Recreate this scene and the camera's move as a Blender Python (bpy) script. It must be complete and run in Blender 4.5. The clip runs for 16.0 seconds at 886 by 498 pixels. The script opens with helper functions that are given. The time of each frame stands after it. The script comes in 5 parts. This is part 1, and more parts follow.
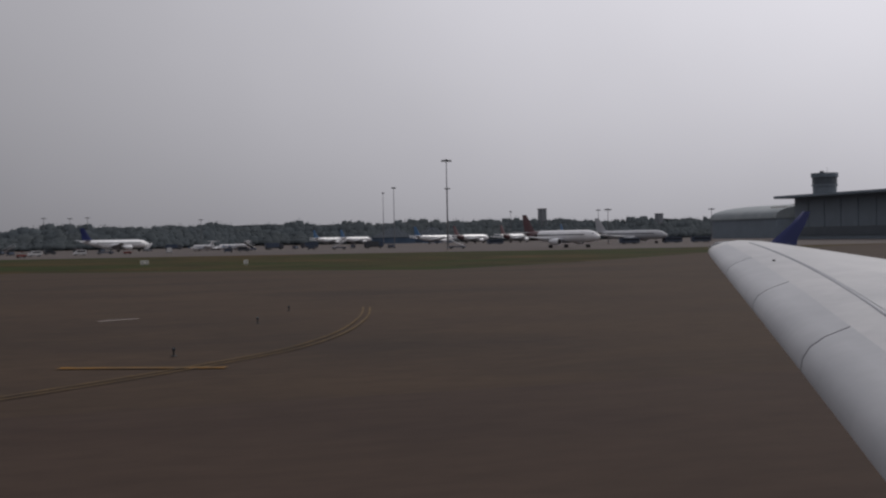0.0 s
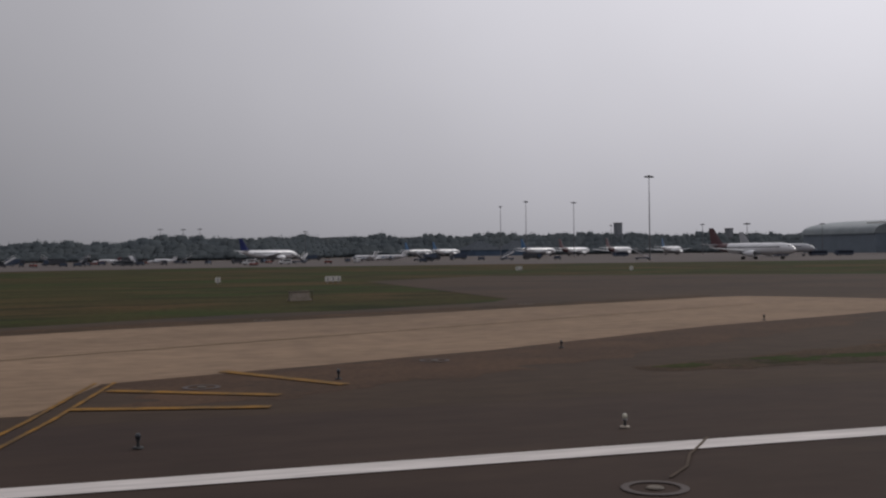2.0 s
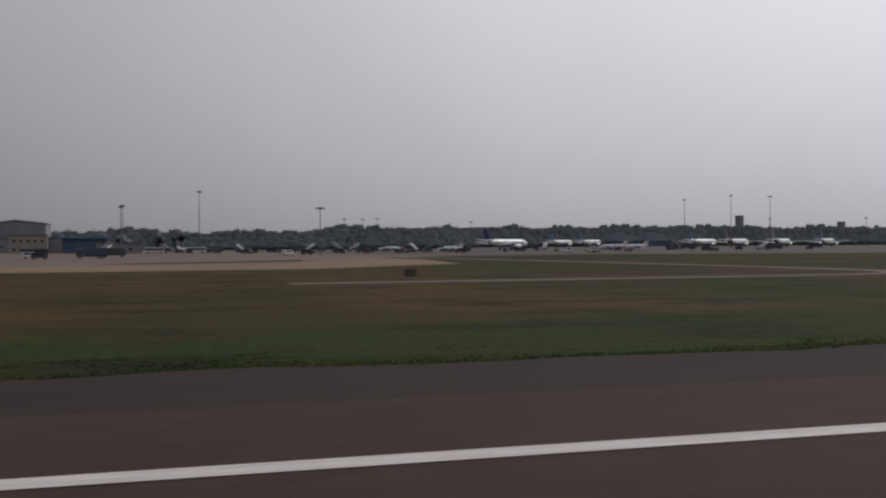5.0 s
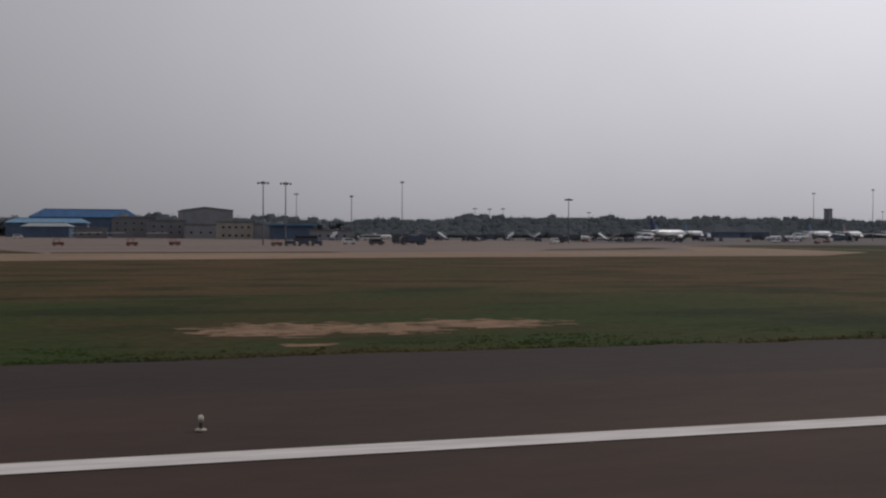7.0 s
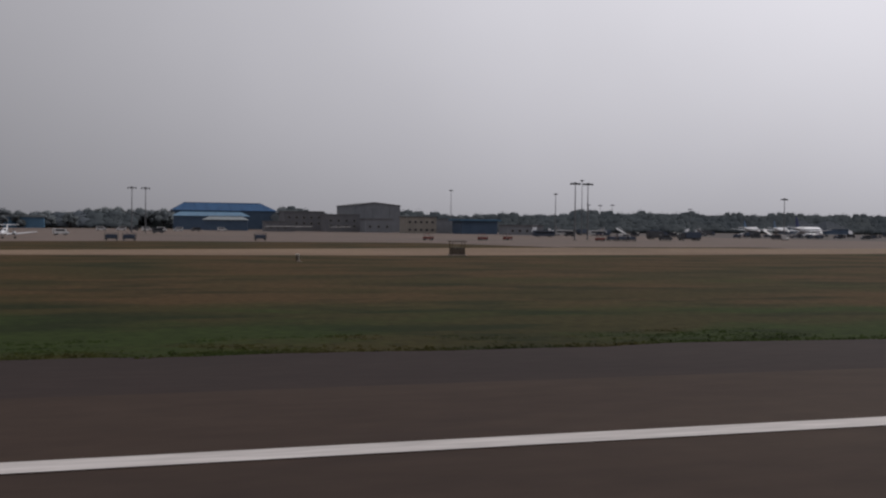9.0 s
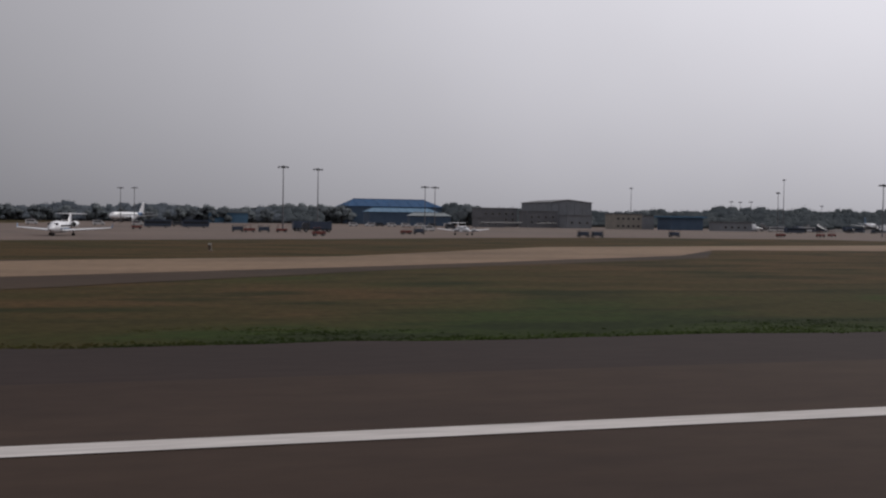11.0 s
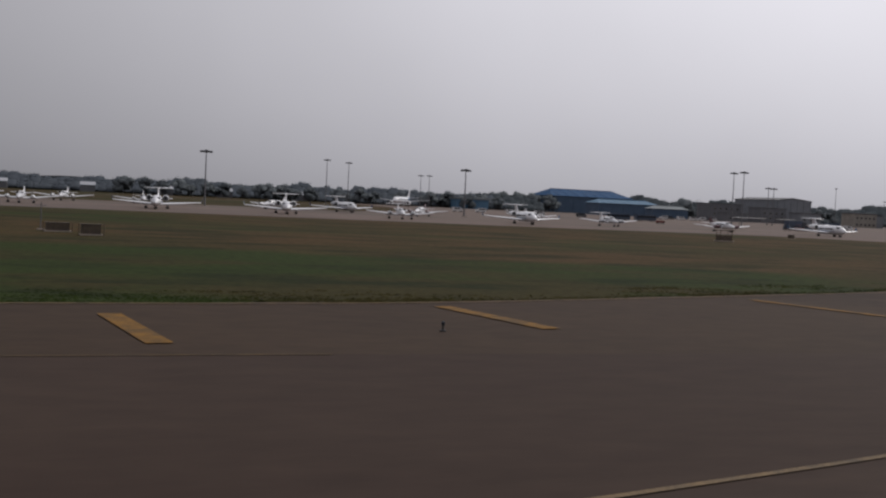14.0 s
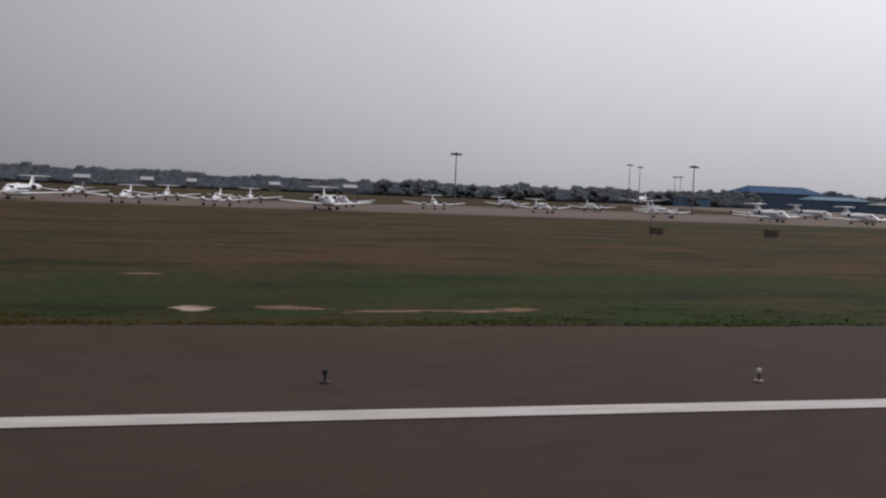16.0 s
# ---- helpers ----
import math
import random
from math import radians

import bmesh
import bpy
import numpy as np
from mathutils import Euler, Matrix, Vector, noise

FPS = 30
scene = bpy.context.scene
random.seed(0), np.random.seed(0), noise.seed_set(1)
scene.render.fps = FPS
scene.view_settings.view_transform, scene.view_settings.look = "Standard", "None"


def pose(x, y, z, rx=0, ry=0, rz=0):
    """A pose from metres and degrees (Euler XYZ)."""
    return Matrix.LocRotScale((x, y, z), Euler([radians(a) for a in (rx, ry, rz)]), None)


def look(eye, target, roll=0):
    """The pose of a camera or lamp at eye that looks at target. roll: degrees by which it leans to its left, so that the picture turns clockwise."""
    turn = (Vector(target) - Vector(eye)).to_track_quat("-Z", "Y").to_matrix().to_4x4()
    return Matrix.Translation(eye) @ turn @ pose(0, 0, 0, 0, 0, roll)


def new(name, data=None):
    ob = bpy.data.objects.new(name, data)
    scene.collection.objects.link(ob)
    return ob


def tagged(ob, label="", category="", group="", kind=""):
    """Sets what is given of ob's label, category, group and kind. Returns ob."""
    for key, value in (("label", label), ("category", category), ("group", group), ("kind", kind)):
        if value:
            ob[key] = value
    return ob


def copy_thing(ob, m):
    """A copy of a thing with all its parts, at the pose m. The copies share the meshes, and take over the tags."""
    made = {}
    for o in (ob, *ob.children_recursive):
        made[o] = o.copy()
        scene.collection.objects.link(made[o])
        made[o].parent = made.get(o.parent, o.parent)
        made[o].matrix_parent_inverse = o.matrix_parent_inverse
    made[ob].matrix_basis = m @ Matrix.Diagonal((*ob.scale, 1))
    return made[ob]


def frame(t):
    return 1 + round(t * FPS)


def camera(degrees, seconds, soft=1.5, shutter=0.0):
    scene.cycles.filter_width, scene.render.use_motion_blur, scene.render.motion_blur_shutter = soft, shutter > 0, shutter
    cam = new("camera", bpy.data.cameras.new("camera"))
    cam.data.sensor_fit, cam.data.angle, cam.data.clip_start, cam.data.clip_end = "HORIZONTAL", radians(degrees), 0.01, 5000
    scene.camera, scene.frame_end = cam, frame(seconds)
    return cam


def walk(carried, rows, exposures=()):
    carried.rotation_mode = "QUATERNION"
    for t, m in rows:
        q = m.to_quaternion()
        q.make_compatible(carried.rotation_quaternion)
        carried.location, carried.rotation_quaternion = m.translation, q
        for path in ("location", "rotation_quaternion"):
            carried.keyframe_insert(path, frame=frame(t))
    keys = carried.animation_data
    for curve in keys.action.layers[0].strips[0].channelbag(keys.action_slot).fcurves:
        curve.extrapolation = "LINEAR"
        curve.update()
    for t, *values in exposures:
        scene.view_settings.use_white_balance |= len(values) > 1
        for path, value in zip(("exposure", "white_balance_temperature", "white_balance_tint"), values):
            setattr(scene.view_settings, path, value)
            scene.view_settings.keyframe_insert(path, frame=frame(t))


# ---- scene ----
cam = camera(44.62, 16.0, 2.3)

# The airfield is laid out in true metres and built at the scale S, which keeps
# the take-off run within the greatest speed that the camera may have.
S = 0.54
EYE_Y = 0.0
# take-off roll along -x; rows: seconds, x, eye height, pitch, roll, yaw to the right
PATH = [
    (0, -1.10, 4.35, -0.618, -1.017, 16.978),
    (0.5, -18.39, 4.35, -0.353, -1.171, 16.543),
    (1, -36.72, 4.58, -0.350, -0.139, 17.075),
    (1.5, -57.08, 4.50, -0.160, -0.305, 17.224),
    (2, -76.77, 4.35, 0.119, -0.689, 16.960),
    (2.5, -96.96, 4.35, 0.416, -0.807, 17.060),
    (3, -118.08, 4.35, 0.461, -1.043, 16.973),
    (5.5, -231.59, 4.35, -0.592, -0.170, 17.043),
    (6, -255.90, 4.55, -0.790, -0.231, 17.077),
    (6.5, -281.52, 4.35, -0.877, 0.231, 17.049),
    (7, -306.79, 4.35, -0.923, 0.271, 16.954),
    (7.5, -333.01, 4.35, -0.999, 0.576, 16.720),
    (8, -359.14, 4.35, -0.904, 0.768, 17.312),
    (8.5, -386.44, 4.52, -1.120, 0.640, 17.813),
    (11, -530.72, 4.35, -1.584, 0.807, 17.155),
    (11.5, -561.36, 4.35, -1.807, 0.980, 16.626),
    (12, -592.44, 4.35, -1.994, 1.383, 16.526),
    (12.5, -623.40, 4.35, -2.042, 2.076, 16.918),
    (13, -655.91, 4.51, -2.240, 2.076, 17.727),
    (13.5, -688.59, 4.37, -2.276, 2.650, 16.374),
    (14, -721.89, 4.39, -2.527, 2.675, 19.030),
    (14.5, -755.83, 4.36, -2.832, 2.551, 16.132),
    (15, -790.14, 4.32, -2.400, 2.994, 16.777),
    (15.5, -824.84, 4.68, -3.842, 2.588, 17.044),
    (16, -860.53, 4.54, -3.074, 2.217, 16.583),
]


def aim(x, z, p, r, y):
    p, y = radians(p), radians(y)
    eye = Vector((x, EYE_Y, z)) * S
    return look(eye, eye + Vector((math.sin(y) * math.cos(p), math.cos(y) * math.cos(p), math.sin(p))), r)


walk(cam, [(t, aim(x, z, p, r, y)) for t, x, z, p, r, y in PATH],
     [(0, 0.0), (11, 0.05), (13, 0.10), (14, 0.12), (15, 0.27), (15.5, 0.27), (16, 0.22)])

# ---- light: a bright overcast sky, brighter behind the aircraft ----
SUN_ELEV, SUN_TURN = 40.0, 66.0
world = bpy.data.worlds.new("overcast_sky")
scene.world = world
world.use_nodes = True
wn, wl = world.node_tree.nodes, world.node_tree.links
sky = wn.new("ShaderNodeTexSky")
sky.sky_type, sky.sun_disc = "NISHITA", False
sky.sun_elevation, sky.sun_rotation = radians(SUN_ELEV), radians(SUN_TURN)
sky.air_density, sky.dust_density, sky.ozone_density = 2.0, 9.0, 1.0
pale = wn.new("ShaderNodeHueSaturation")
pale.inputs["Saturation"].default_value = 0.10
pale.inputs["Value"].default_value = 0.06
wl.new(sky.outputs[0], pale.inputs["Color"])
# the cloud cover: darker towards the horizon, lighter round the hidden sun
aim_at = wn.new("ShaderNodeTexCoord")
split = wn.new("ShaderNodeSeparateXYZ")
wl.new(aim_at.outputs["Generated"], split.inputs[0])
toward = wn.new("ShaderNodeVectorMath")
toward.operation = "DOT_PRODUCT"
toward.inputs[1].default_value = (math.sin(radians(SUN_TURN)), math.cos(radians(SUN_TURN)), 0)
wl.new(aim_at.outputs["Generated"], toward.inputs[0])


def cloud_range(src, a, b, lo, hi):
    r = wn.new("ShaderNodeMapRange")
    for key, v in (("From Min", a), ("From Max", b), ("To Min", lo), ("To Max", hi)):
        r.inputs[key].default_value = v
    wl.new(src, r.inputs["Value"])
    return r.outputs[0]


def cloud_math(op, a, b):
    r = wn.new("ShaderNodeMath")
    r.operation = op
    for k, v in enumerate((a, b)):
        if isinstance(v, bpy.types.NodeSocket):
            wl.new(v, r.inputs[k])
        else:
            r.inputs[k].default_value = v
    return r.outputs[0]


rise = cloud_math("POWER", cloud_range(split.outputs["Z"], 0.0, 1.0, 0.0, 1.0), 0.62)
rise = cloud_math("ADD", 0.86, cloud_math("MULTIPLY", rise, 2.0))
glow = cloud_math("MAXIMUM", cloud_range(toward.outputs["Value"], -0.2, 1.0, 0.065, 0.53), 0.19)
streaks = wn.new("ShaderNodeTexNoise")
streaks.inputs["Scale"].default_value = 2.2
streaks.inputs["Detail"].default_value = 4
wl.new(aim_at.outputs["Generated"], streaks.inputs["Vector"])
level = cloud_math("MULTIPLY", cloud_math("MULTIPLY", rise, glow), cloud_range(streaks.outputs[0], 0.3, 0.7, 0.94, 1.06))
veil = wn.new("ShaderNodeMix")
veil.data_type, veil.blend_type = "RGBA", "MULTIPLY"
veil.inputs["Factor"].default_value = 1.0
veil.inputs["A"].default_value = (0.985, 0.97, 1.055, 1)
wl.new(level, veil.inputs["B"])
both = wn.new("ShaderNodeMix")
both.data_type = "RGBA"
both.inputs["Factor"].default_value = 0.88
wl.new(pale.outputs[0], both.inputs["A"])
wl.new(veil.outputs["Result"], both.inputs["B"])
wl.new(both.outputs["Result"], wn["Background"].inputs[0])
wn["Background"].inputs[1].default_value = 1.0

lamp = bpy.data.lights.new("sun", "SUN")
lamp.energy, lamp.angle, lamp.color = 0.9, radians(25), (1.0, 0.95, 0.88)
sun = new("sun", lamp)
sun_dir = Vector((math.sin(radians(SUN_TURN)) * math.cos(radians(SUN_ELEV)), math.cos(radians(SUN_TURN)) * math.cos(radians(SUN_ELEV)), math.sin(radians(SUN_ELEV))))
sun.matrix_world = look(sun_dir * 500, (0, 0, 0))


# ---- materials ----
def surf(name, a, b=None, rough=0.7, size=1.0, fine=0.0, bump=0.0, metal=0.0, stretch=(1, 1, 1), third=None, island=0.0, coat=0.0, spec=0.5):
    """Two colours mixed by broad stains of the given size in metres, with fine grain, relief and an optional third tone."""
    m = bpy.data.materials.new(name)
    m.use_nodes = True
    n, l = m.node_tree.nodes, m.node_tree.links
    bs = n["Principled BSDF"]
    bs.inputs["Roughness"].default_value = rough
    bs.inputs["Metallic"].default_value = metal
    bs.inputs["Coat Weight"].default_value = coat
    bs.inputs["Specular IOR Level"].default_value = spec
    if b is None:
        b = tuple(min(1, c * 0.8) for c in a)
    tc = n.new("ShaderNodeTexCoord")
    mp = n.new("ShaderNodeMapping")
    mp.inputs["Scale"].default_value = stretch
    l.new(tc.outputs["Object"], mp.inputs[0])

    def noise_at(scale, detail, rough_=0.6):
        t = n.new("ShaderNodeTexNoise")
        t.inputs["Scale"].default_value = scale
        t.inputs["Detail"].default_value = detail
        t.inputs["Roughness"].default_value = rough_
        l.new(mp.outputs[0], t.inputs["Vector"])
        return t

    def ramp(src, lo, hi):
        r = n.new("ShaderNodeMapRange")
        r.inputs["From Min"].default_value, r.inputs["From Max"].default_value = lo, hi
        l.new(src, r.inputs["Value"])
        return r.outputs[0]

    def mix(f, x, y, mode="MIX"):
        q = n.new("ShaderNodeMix")
        q.data_type, q.blend_type = "RGBA", mode
        for key, v in (("Factor", f), ("A", x), ("B", y)):
            if isinstance(v, bpy.types.NodeSocket):
                l.new(v, q.inputs[key])
            else:
                q.inputs[key].default_value = (*v, 1) if isinstance(v, tuple) else v
        return q.outputs["Result"]

    broad = noise_at(1 / (size * S), 4)
    col = mix(ramp(broad.outputs[0], 0.36, 0.64), a, b)
    if third:
        other = noise_at(0.37 / (size * S), 5, 0.7)
        col = mix(ramp(other.outputs[0], 0.5, 0.66), col, third)
    grain = noise_at(14 / (size * S), 3)
    if fine:
        col = mix(fine, col, mix(ramp(grain.outputs[0], 0.3, 0.7), (0.2, 0.2, 0.2), (0.8, 0.8, 0.8)), "OVERLAY")
    if island:
        g = n.new("ShaderNodeNewGeometry")
        col = mix(island, col, mix(g.outputs["Random Per Island"], (0.15, 0.15, 0.15), (0.85, 0.85, 0.85)), "OVERLAY")
    l.new(col, bs.inputs["Base Color"])
    if bump:
        bp = n.new("ShaderNodeBump")
        bp.inputs["Strength"].default_value = bump
        bp.inputs["Distance"].default_value = 0.02 * S
        l.new(grain.outputs[0], bp.inputs["Height"])
        l.new(bp.outputs[0], bs.inputs["Normal"])
    return m


def turf(name):
    """Mown airfield grass: fresh green close to the runway, drier and browner farther off, in ragged bands."""
    m = bpy.data.materials.new(name)
    m.use_nodes = True
    n, l = m.node_tree.nodes, m.node_tree.links
    bs = n["Principled BSDF"]
    bs.inputs["Roughness"].default_value = 0.95
    bs.inputs["Specular IOR Level"].default_value = 0.05
    tc = n.new("ShaderNodeTexCoord")

    def noise_at(scale, detail, stretch):
        mp = n.new("ShaderNodeMapping")
        mp.inputs["Scale"].default_value = (stretch, 1, 1)
        l.new(tc.outputs["Object"], mp.inputs[0])
        t = n.new("ShaderNodeTexNoise")
        t.inputs["Scale"].default_value = scale / S
        t.inputs["Detail"].default_value = detail
        t.inputs["Roughness"].default_value = 0.62
        l.new(mp.outputs[0], t.inputs["Vector"])
        return t.outputs[0]

    def ramp(src, lo, hi, a=0.0, b=1.0):
        r = n.new("ShaderNodeMapRange")
        for key, v in (("From Min", lo), ("From Max", hi), ("To Min", a), ("To Max", b)):
            r.inputs[key].default_value = v
        l.new(src, r.inputs["Value"])
        return r.outputs[0]

    def calc(op, a, b):
        r = n.new("ShaderNodeMath")
        r.operation = op
        for k, v in enumerate((a, b)):
            if isinstance(v, bpy.types.NodeSocket):
                l.new(v, r.inputs[k])
            else:
                r.inputs[k].default_value = v
        return r.outputs[0]

    def mix(f, a, b, mode="MIX"):
        q = n.new("ShaderNodeMix")
        q.data_type, q.blend_type = "RGBA", mode
        for key, v in (("Factor", f), ("A", a), ("B", b)):
            if isinstance(v, bpy.types.NodeSocket):
                l.new(v, q.inputs[key])
            else:
                q.inputs[key].default_value = (*v, 1) if isinstance(v, tuple) else v
        return q.outputs["Result"]

    sep = n.new("ShaderNodeSeparateXYZ")
    l.new(tc.outputs["Object"], sep.inputs[0])
    away = ramp(sep.outputs["Y"], 42 * S, 90 * S, -0.13, 0.13)
    band = noise_at(0.026, 6, 0.5)
    away = calc("SUBTRACT", away, ramp(sep.outputs["X"], -210 * S, -150 * S, 0.0, 0.16))
    away = calc("SUBTRACT", away, ramp(sep.outputs["X"], -575 * S, -640 * S, 0.0, 0.085))
    away = calc("ADD", away, ramp(sep.outputs["X"], -785 * S, -835 * S, 0.0, 0.10))
    dry = ramp(calc("ADD", band, away), 0.42, 0.55)
    col = mix(dry, (0.0235, 0.0350, 0.0078), (0.062, 0.038, 0.016))
    col = mix(ramp(noise_at(0.07, 6, 0.6), 0.47, 0.58, 0.0, 0.9), col, (0.038, 0.031, 0.0105))
    col = mix(ramp(noise_at(0.16, 6, 0.4), 0.50, 0.62, 0.0, 0.85), col, (0.0135, 0.0185, 0.006))
    fine = noise_at(1.5, 4, 1.0)
    col = mix(0.55, col, mix(ramp(fine, 0.3, 0.7), (0.22, 0.22, 0.22), (0.78, 0.78, 0.78)), "OVERLAY")
    l.new(col, bs.inputs["Base Color"])
    bp = n.new("ShaderNodeBump")
    bp.inputs["Strength"].default_value, bp.inputs["Distance"].default_value = 0.4, 0.03 * S
    l.new(fine, bp.inputs["Height"])
    l.new(bp.outputs[0], bs.inputs["Normal"])
    return m


M_GRASS = turf("grass_field")
M_RUNWAY = surf("runway_asphalt", (0.0425, 0.0276, 0.0212), (0.0500, 0.0335, 0.0252), 0.9, 12, 0.2, 0.35, stretch=(0.45, 1, 1), third=(0.0335, 0.0225, 0.0188), spec=0.1)
M_SHOULDER = surf("shoulder_asphalt", (0.0280, 0.0198, 0.0182), (0.0335, 0.0236, 0.0212), 0.9, 7, 0.2, 0.35, stretch=(0.3, 1, 1), spec=0.1)
M_ASPHALT = surf("taxiway_asphalt", (0.0425, 0.0282, 0.0198), (0.0535, 0.0350, 0.0232), 0.9, 11, 0.22, 0.35, stretch=(0.55, 1, 1), third=(0.0300, 0.0212, 0.0166), spec=0.1)
M_TAN = surf("pale_concrete", (0.212, 0.147, 0.099), (0.168, 0.116, 0.078), 0.9, 11, 0.35, 0.3, stretch=(0.5, 1, 1), third=(0.135, 0.094, 0.064), spec=0.1)
M_APRON = surf("apron_concrete", (0.1580, 0.1200, 0.1020), (0.1250, 0.0970, 0.0840), 0.9, 18, 0.25, 0.2, stretch=(0.4, 1, 1), third=(0.1086, 0.0892, 0.081), spec=0.1)
M_APRON_DARK = surf("apron_asphalt", (0.105, 0.088, 0.083), (0.085, 0.073, 0.070), 0.9, 18, 0.25, 0.2, stretch=(0.4, 1, 1), third=(0.068, 0.060, 0.059), spec=0.1)
M_PALEBAR = surf("faded_marking_paint", (0.19, 0.130, 0.070), (0.10, 0.076, 0.052), 0.8, 0.9, 0.5, 0.2, spec=0.1)
M_DIRT = surf("brown_dirt", (0.072, 0.046, 0.029), (0.048, 0.033, 0.022), 0.95, 3, 0.5, 0.4, third=(0.038, 0.030, 0.020), spec=0.05)
M_STAIN = surf("rusty_brown_asphalt", (0.072, 0.042, 0.026), (0.054, 0.033, 0.022), 0.9, 4, 0.35, 0.4, third=(0.040, 0.028, 0.020), spec=0.08)
M_SCRUB = surf("dark_scrub", (0.017, 0.016, 0.009), (0.026, 0.022, 0.013), 0.95, 1.2, 0.5, 0.5, third=(0.012, 0.014, 0.007), spec=0.05)
M_CREAMSOIL = surf("dry_pale_soil", (0.42, 0.34, 0.26), (0.30, 0.235, 0.175), 0.95, 0.9, 0.5, 0.5, third=(0.19, 0.14, 0.095), spec=0.05)
M_SOIL = surf("bare_soil", (0.215, 0.135, 0.088), (0.140, 0.090, 0.058), 0.95, 1.1, 0.6, 0.5, third=(0.075, 0.052, 0.032), spec=0.05)
M_LINE = surf("white_paint", (0.52, 0.48, 0.46), (0.44, 0.41, 0.39), 0.7, 2.5, 0.3, 0.2, stretch=(0.1, 1, 1), spec=0.15)
M_YELLOW = surf("yellow_paint", (0.225, 0.110, 0.018), (0.105, 0.062, 0.022), 0.8, 0.9, 0.5, 0.2, third=(0.085, 0.055, 0.028), spec=0.1)
M_TAXILINE = surf("worn_yellow_paint", (0.125, 0.080, 0.030), (0.070, 0.049, 0.026), 0.8, 1.2, 0.5, spec=0.1)
M_SEAM = surf("tar_seam", (0.06, 0.045, 0.035), (0.09, 0.066, 0.048), 0.9, 3, spec=0.1)
M_WHITE = surf("white_aircraft_paint", (0.72, 0.72, 0.735), (0.65, 0.65, 0.67), 0.25, 4, 0.05, coat=0.3)
M_GREY = surf("grey_aircraft_paint", (0.41, 0.4182, 0.4428), (0.3608, 0.369, 0.3936), 0.35, 3, 0.06, coat=0.2)
M_WING = surf("weathered_wing_paint", (0.39, 0.385, 0.385), (0.28, 0.28, 0.29), 0.42, 1.6, 0.08, stretch=(1, 0.7, 1), third=(0.33, 0.33, 0.335))
M_SLAT = surf("dull_slat_metal", (0.315, 0.320, 0.335), (0.245, 0.250, 0.268), 0.42, 1.4, 0.06, stretch=(1, 0.6, 1))
M_BELLY = surf("grey_belly_paint", (0.32, 0.33, 0.36), (0.26, 0.27, 0.30), 0.4, 3)
M_NAVY = surf("navy_tail_paint", (0.012, 0.018, 0.085), (0.016, 0.024, 0.10), 0.5, 2, 0.05, spec=0.2)
M_RED = surf("dull_red_tail_paint", (0.105, 0.044, 0.050), (0.085, 0.038, 0.044), 0.4, 2, 0.05, coat=0.2)
M_TEAL = surf("blue_stripe_paint", (0.02, 0.09, 0.20), (0.018, 0.075, 0.17), 0.4, 2)
M_METAL = surf("bare_metal", (0.42, 0.42, 0.43), (0.34, 0.34, 0.35), 0.35, 0.8, 0.1, metal=0.9)
M_POLE = surf("galvanised_steel", (0.16, 0.16, 0.17), (0.12, 0.12, 0.13), 0.55, 2, 0.15, metal=0.4)
M_DARK = surf("dark_rubber", (0.022, 0.022, 0.024), (0.03, 0.03, 0.03), 0.8, 0.5)
M_GLASS = surf("dark_window_glass", (0.02, 0.024, 0.03), (0.028, 0.032, 0.04), 0.08, 2)
M_DULLGLASS = surf("dull_tinted_glass", (0.075, 0.092, 0.112), (0.062, 0.078, 0.096), 0.5, 6, 0.1)
M_DARKROOF = surf("dark_sheet_roof", (0.062, 0.072, 0.086), (0.050, 0.060, 0.074), 0.85, 5, 0.15, spec=0.15)
M_VEH_W = surf("white_vehicle_paint", (0.62, 0.62, 0.62), (0.52, 0.52, 0.52), 0.35, 1.5, 0.1, coat=0.3)
M_VEH_D = surf("dark_vehicle_paint", (0.05, 0.055, 0.065), (0.035, 0.04, 0.05), 0.4, 1.5, 0.1, coat=0.3)
M_VEH_R = surf("red_vehicle_paint", (0.20, 0.045, 0.035), (0.15, 0.04, 0.03), 0.45, 1.5, 0.1)
M_VEH_B = surf("blue_vehicle_paint", (0.045, 0.065, 0.105), (0.035, 0.052, 0.085), 0.4, 1.5, 0.1)
M_RUST = surf("rusty_cabinet_paint", (0.10, 0.075, 0.05), (0.06, 0.045, 0.035), 0.75, 0.5, 0.5, 0.3)
M_CEMENT = surf("cement_block", (0.36, 0.31, 0.26), (0.28, 0.24, 0.20), 0.9, 0.6, 0.4, 0.3)
M_SIGN = surf("sign_panel_white", (0.72, 0.71, 0.68), (0.62, 0.61, 0.58), 0.5, 0.5, 0.1)
M_INK = surf("sign_ink", (0.03, 0.03, 0.03), (0.05, 0.05, 0.05), 0.6, 0.3)
M_LAMP = surf("lamp_glass", (0.55, 0.52, 0.42), (0.45, 0.42, 0.34), 0.15, 0.2)
M_BLUEROOF = surf("blue_sheet_roof", (0.030, 0.088, 0.190), (0.024, 0.070, 0.155), 0.8, 7, 0.15, stretch=(1, 0.2, 1), spec=0.15)
M_PALEBLUE = surf("pale_blue_sheet", (0.085, 0.185, 0.285), (0.068, 0.15, 0.24), 0.7, 6, 0.15)
M_BLUEWALL = surf("blue_sheet_wall", (0.06, 0.10, 0.16), (0.045, 0.08, 0.135), 0.6, 5, 0.2)
M_CREAM = surf("cream_plaster", (0.30, 0.275, 0.24), (0.24, 0.22, 0.195), 0.85, 4, 0.25)
# plaster and stone walls carry the bluish grey of far haze in their colour
M_HAZEBROWN = surf("haze_greyed_plaster", (0.150, 0.152, 0.164), (0.128, 0.130, 0.142), 0.85, 6, 0.25)
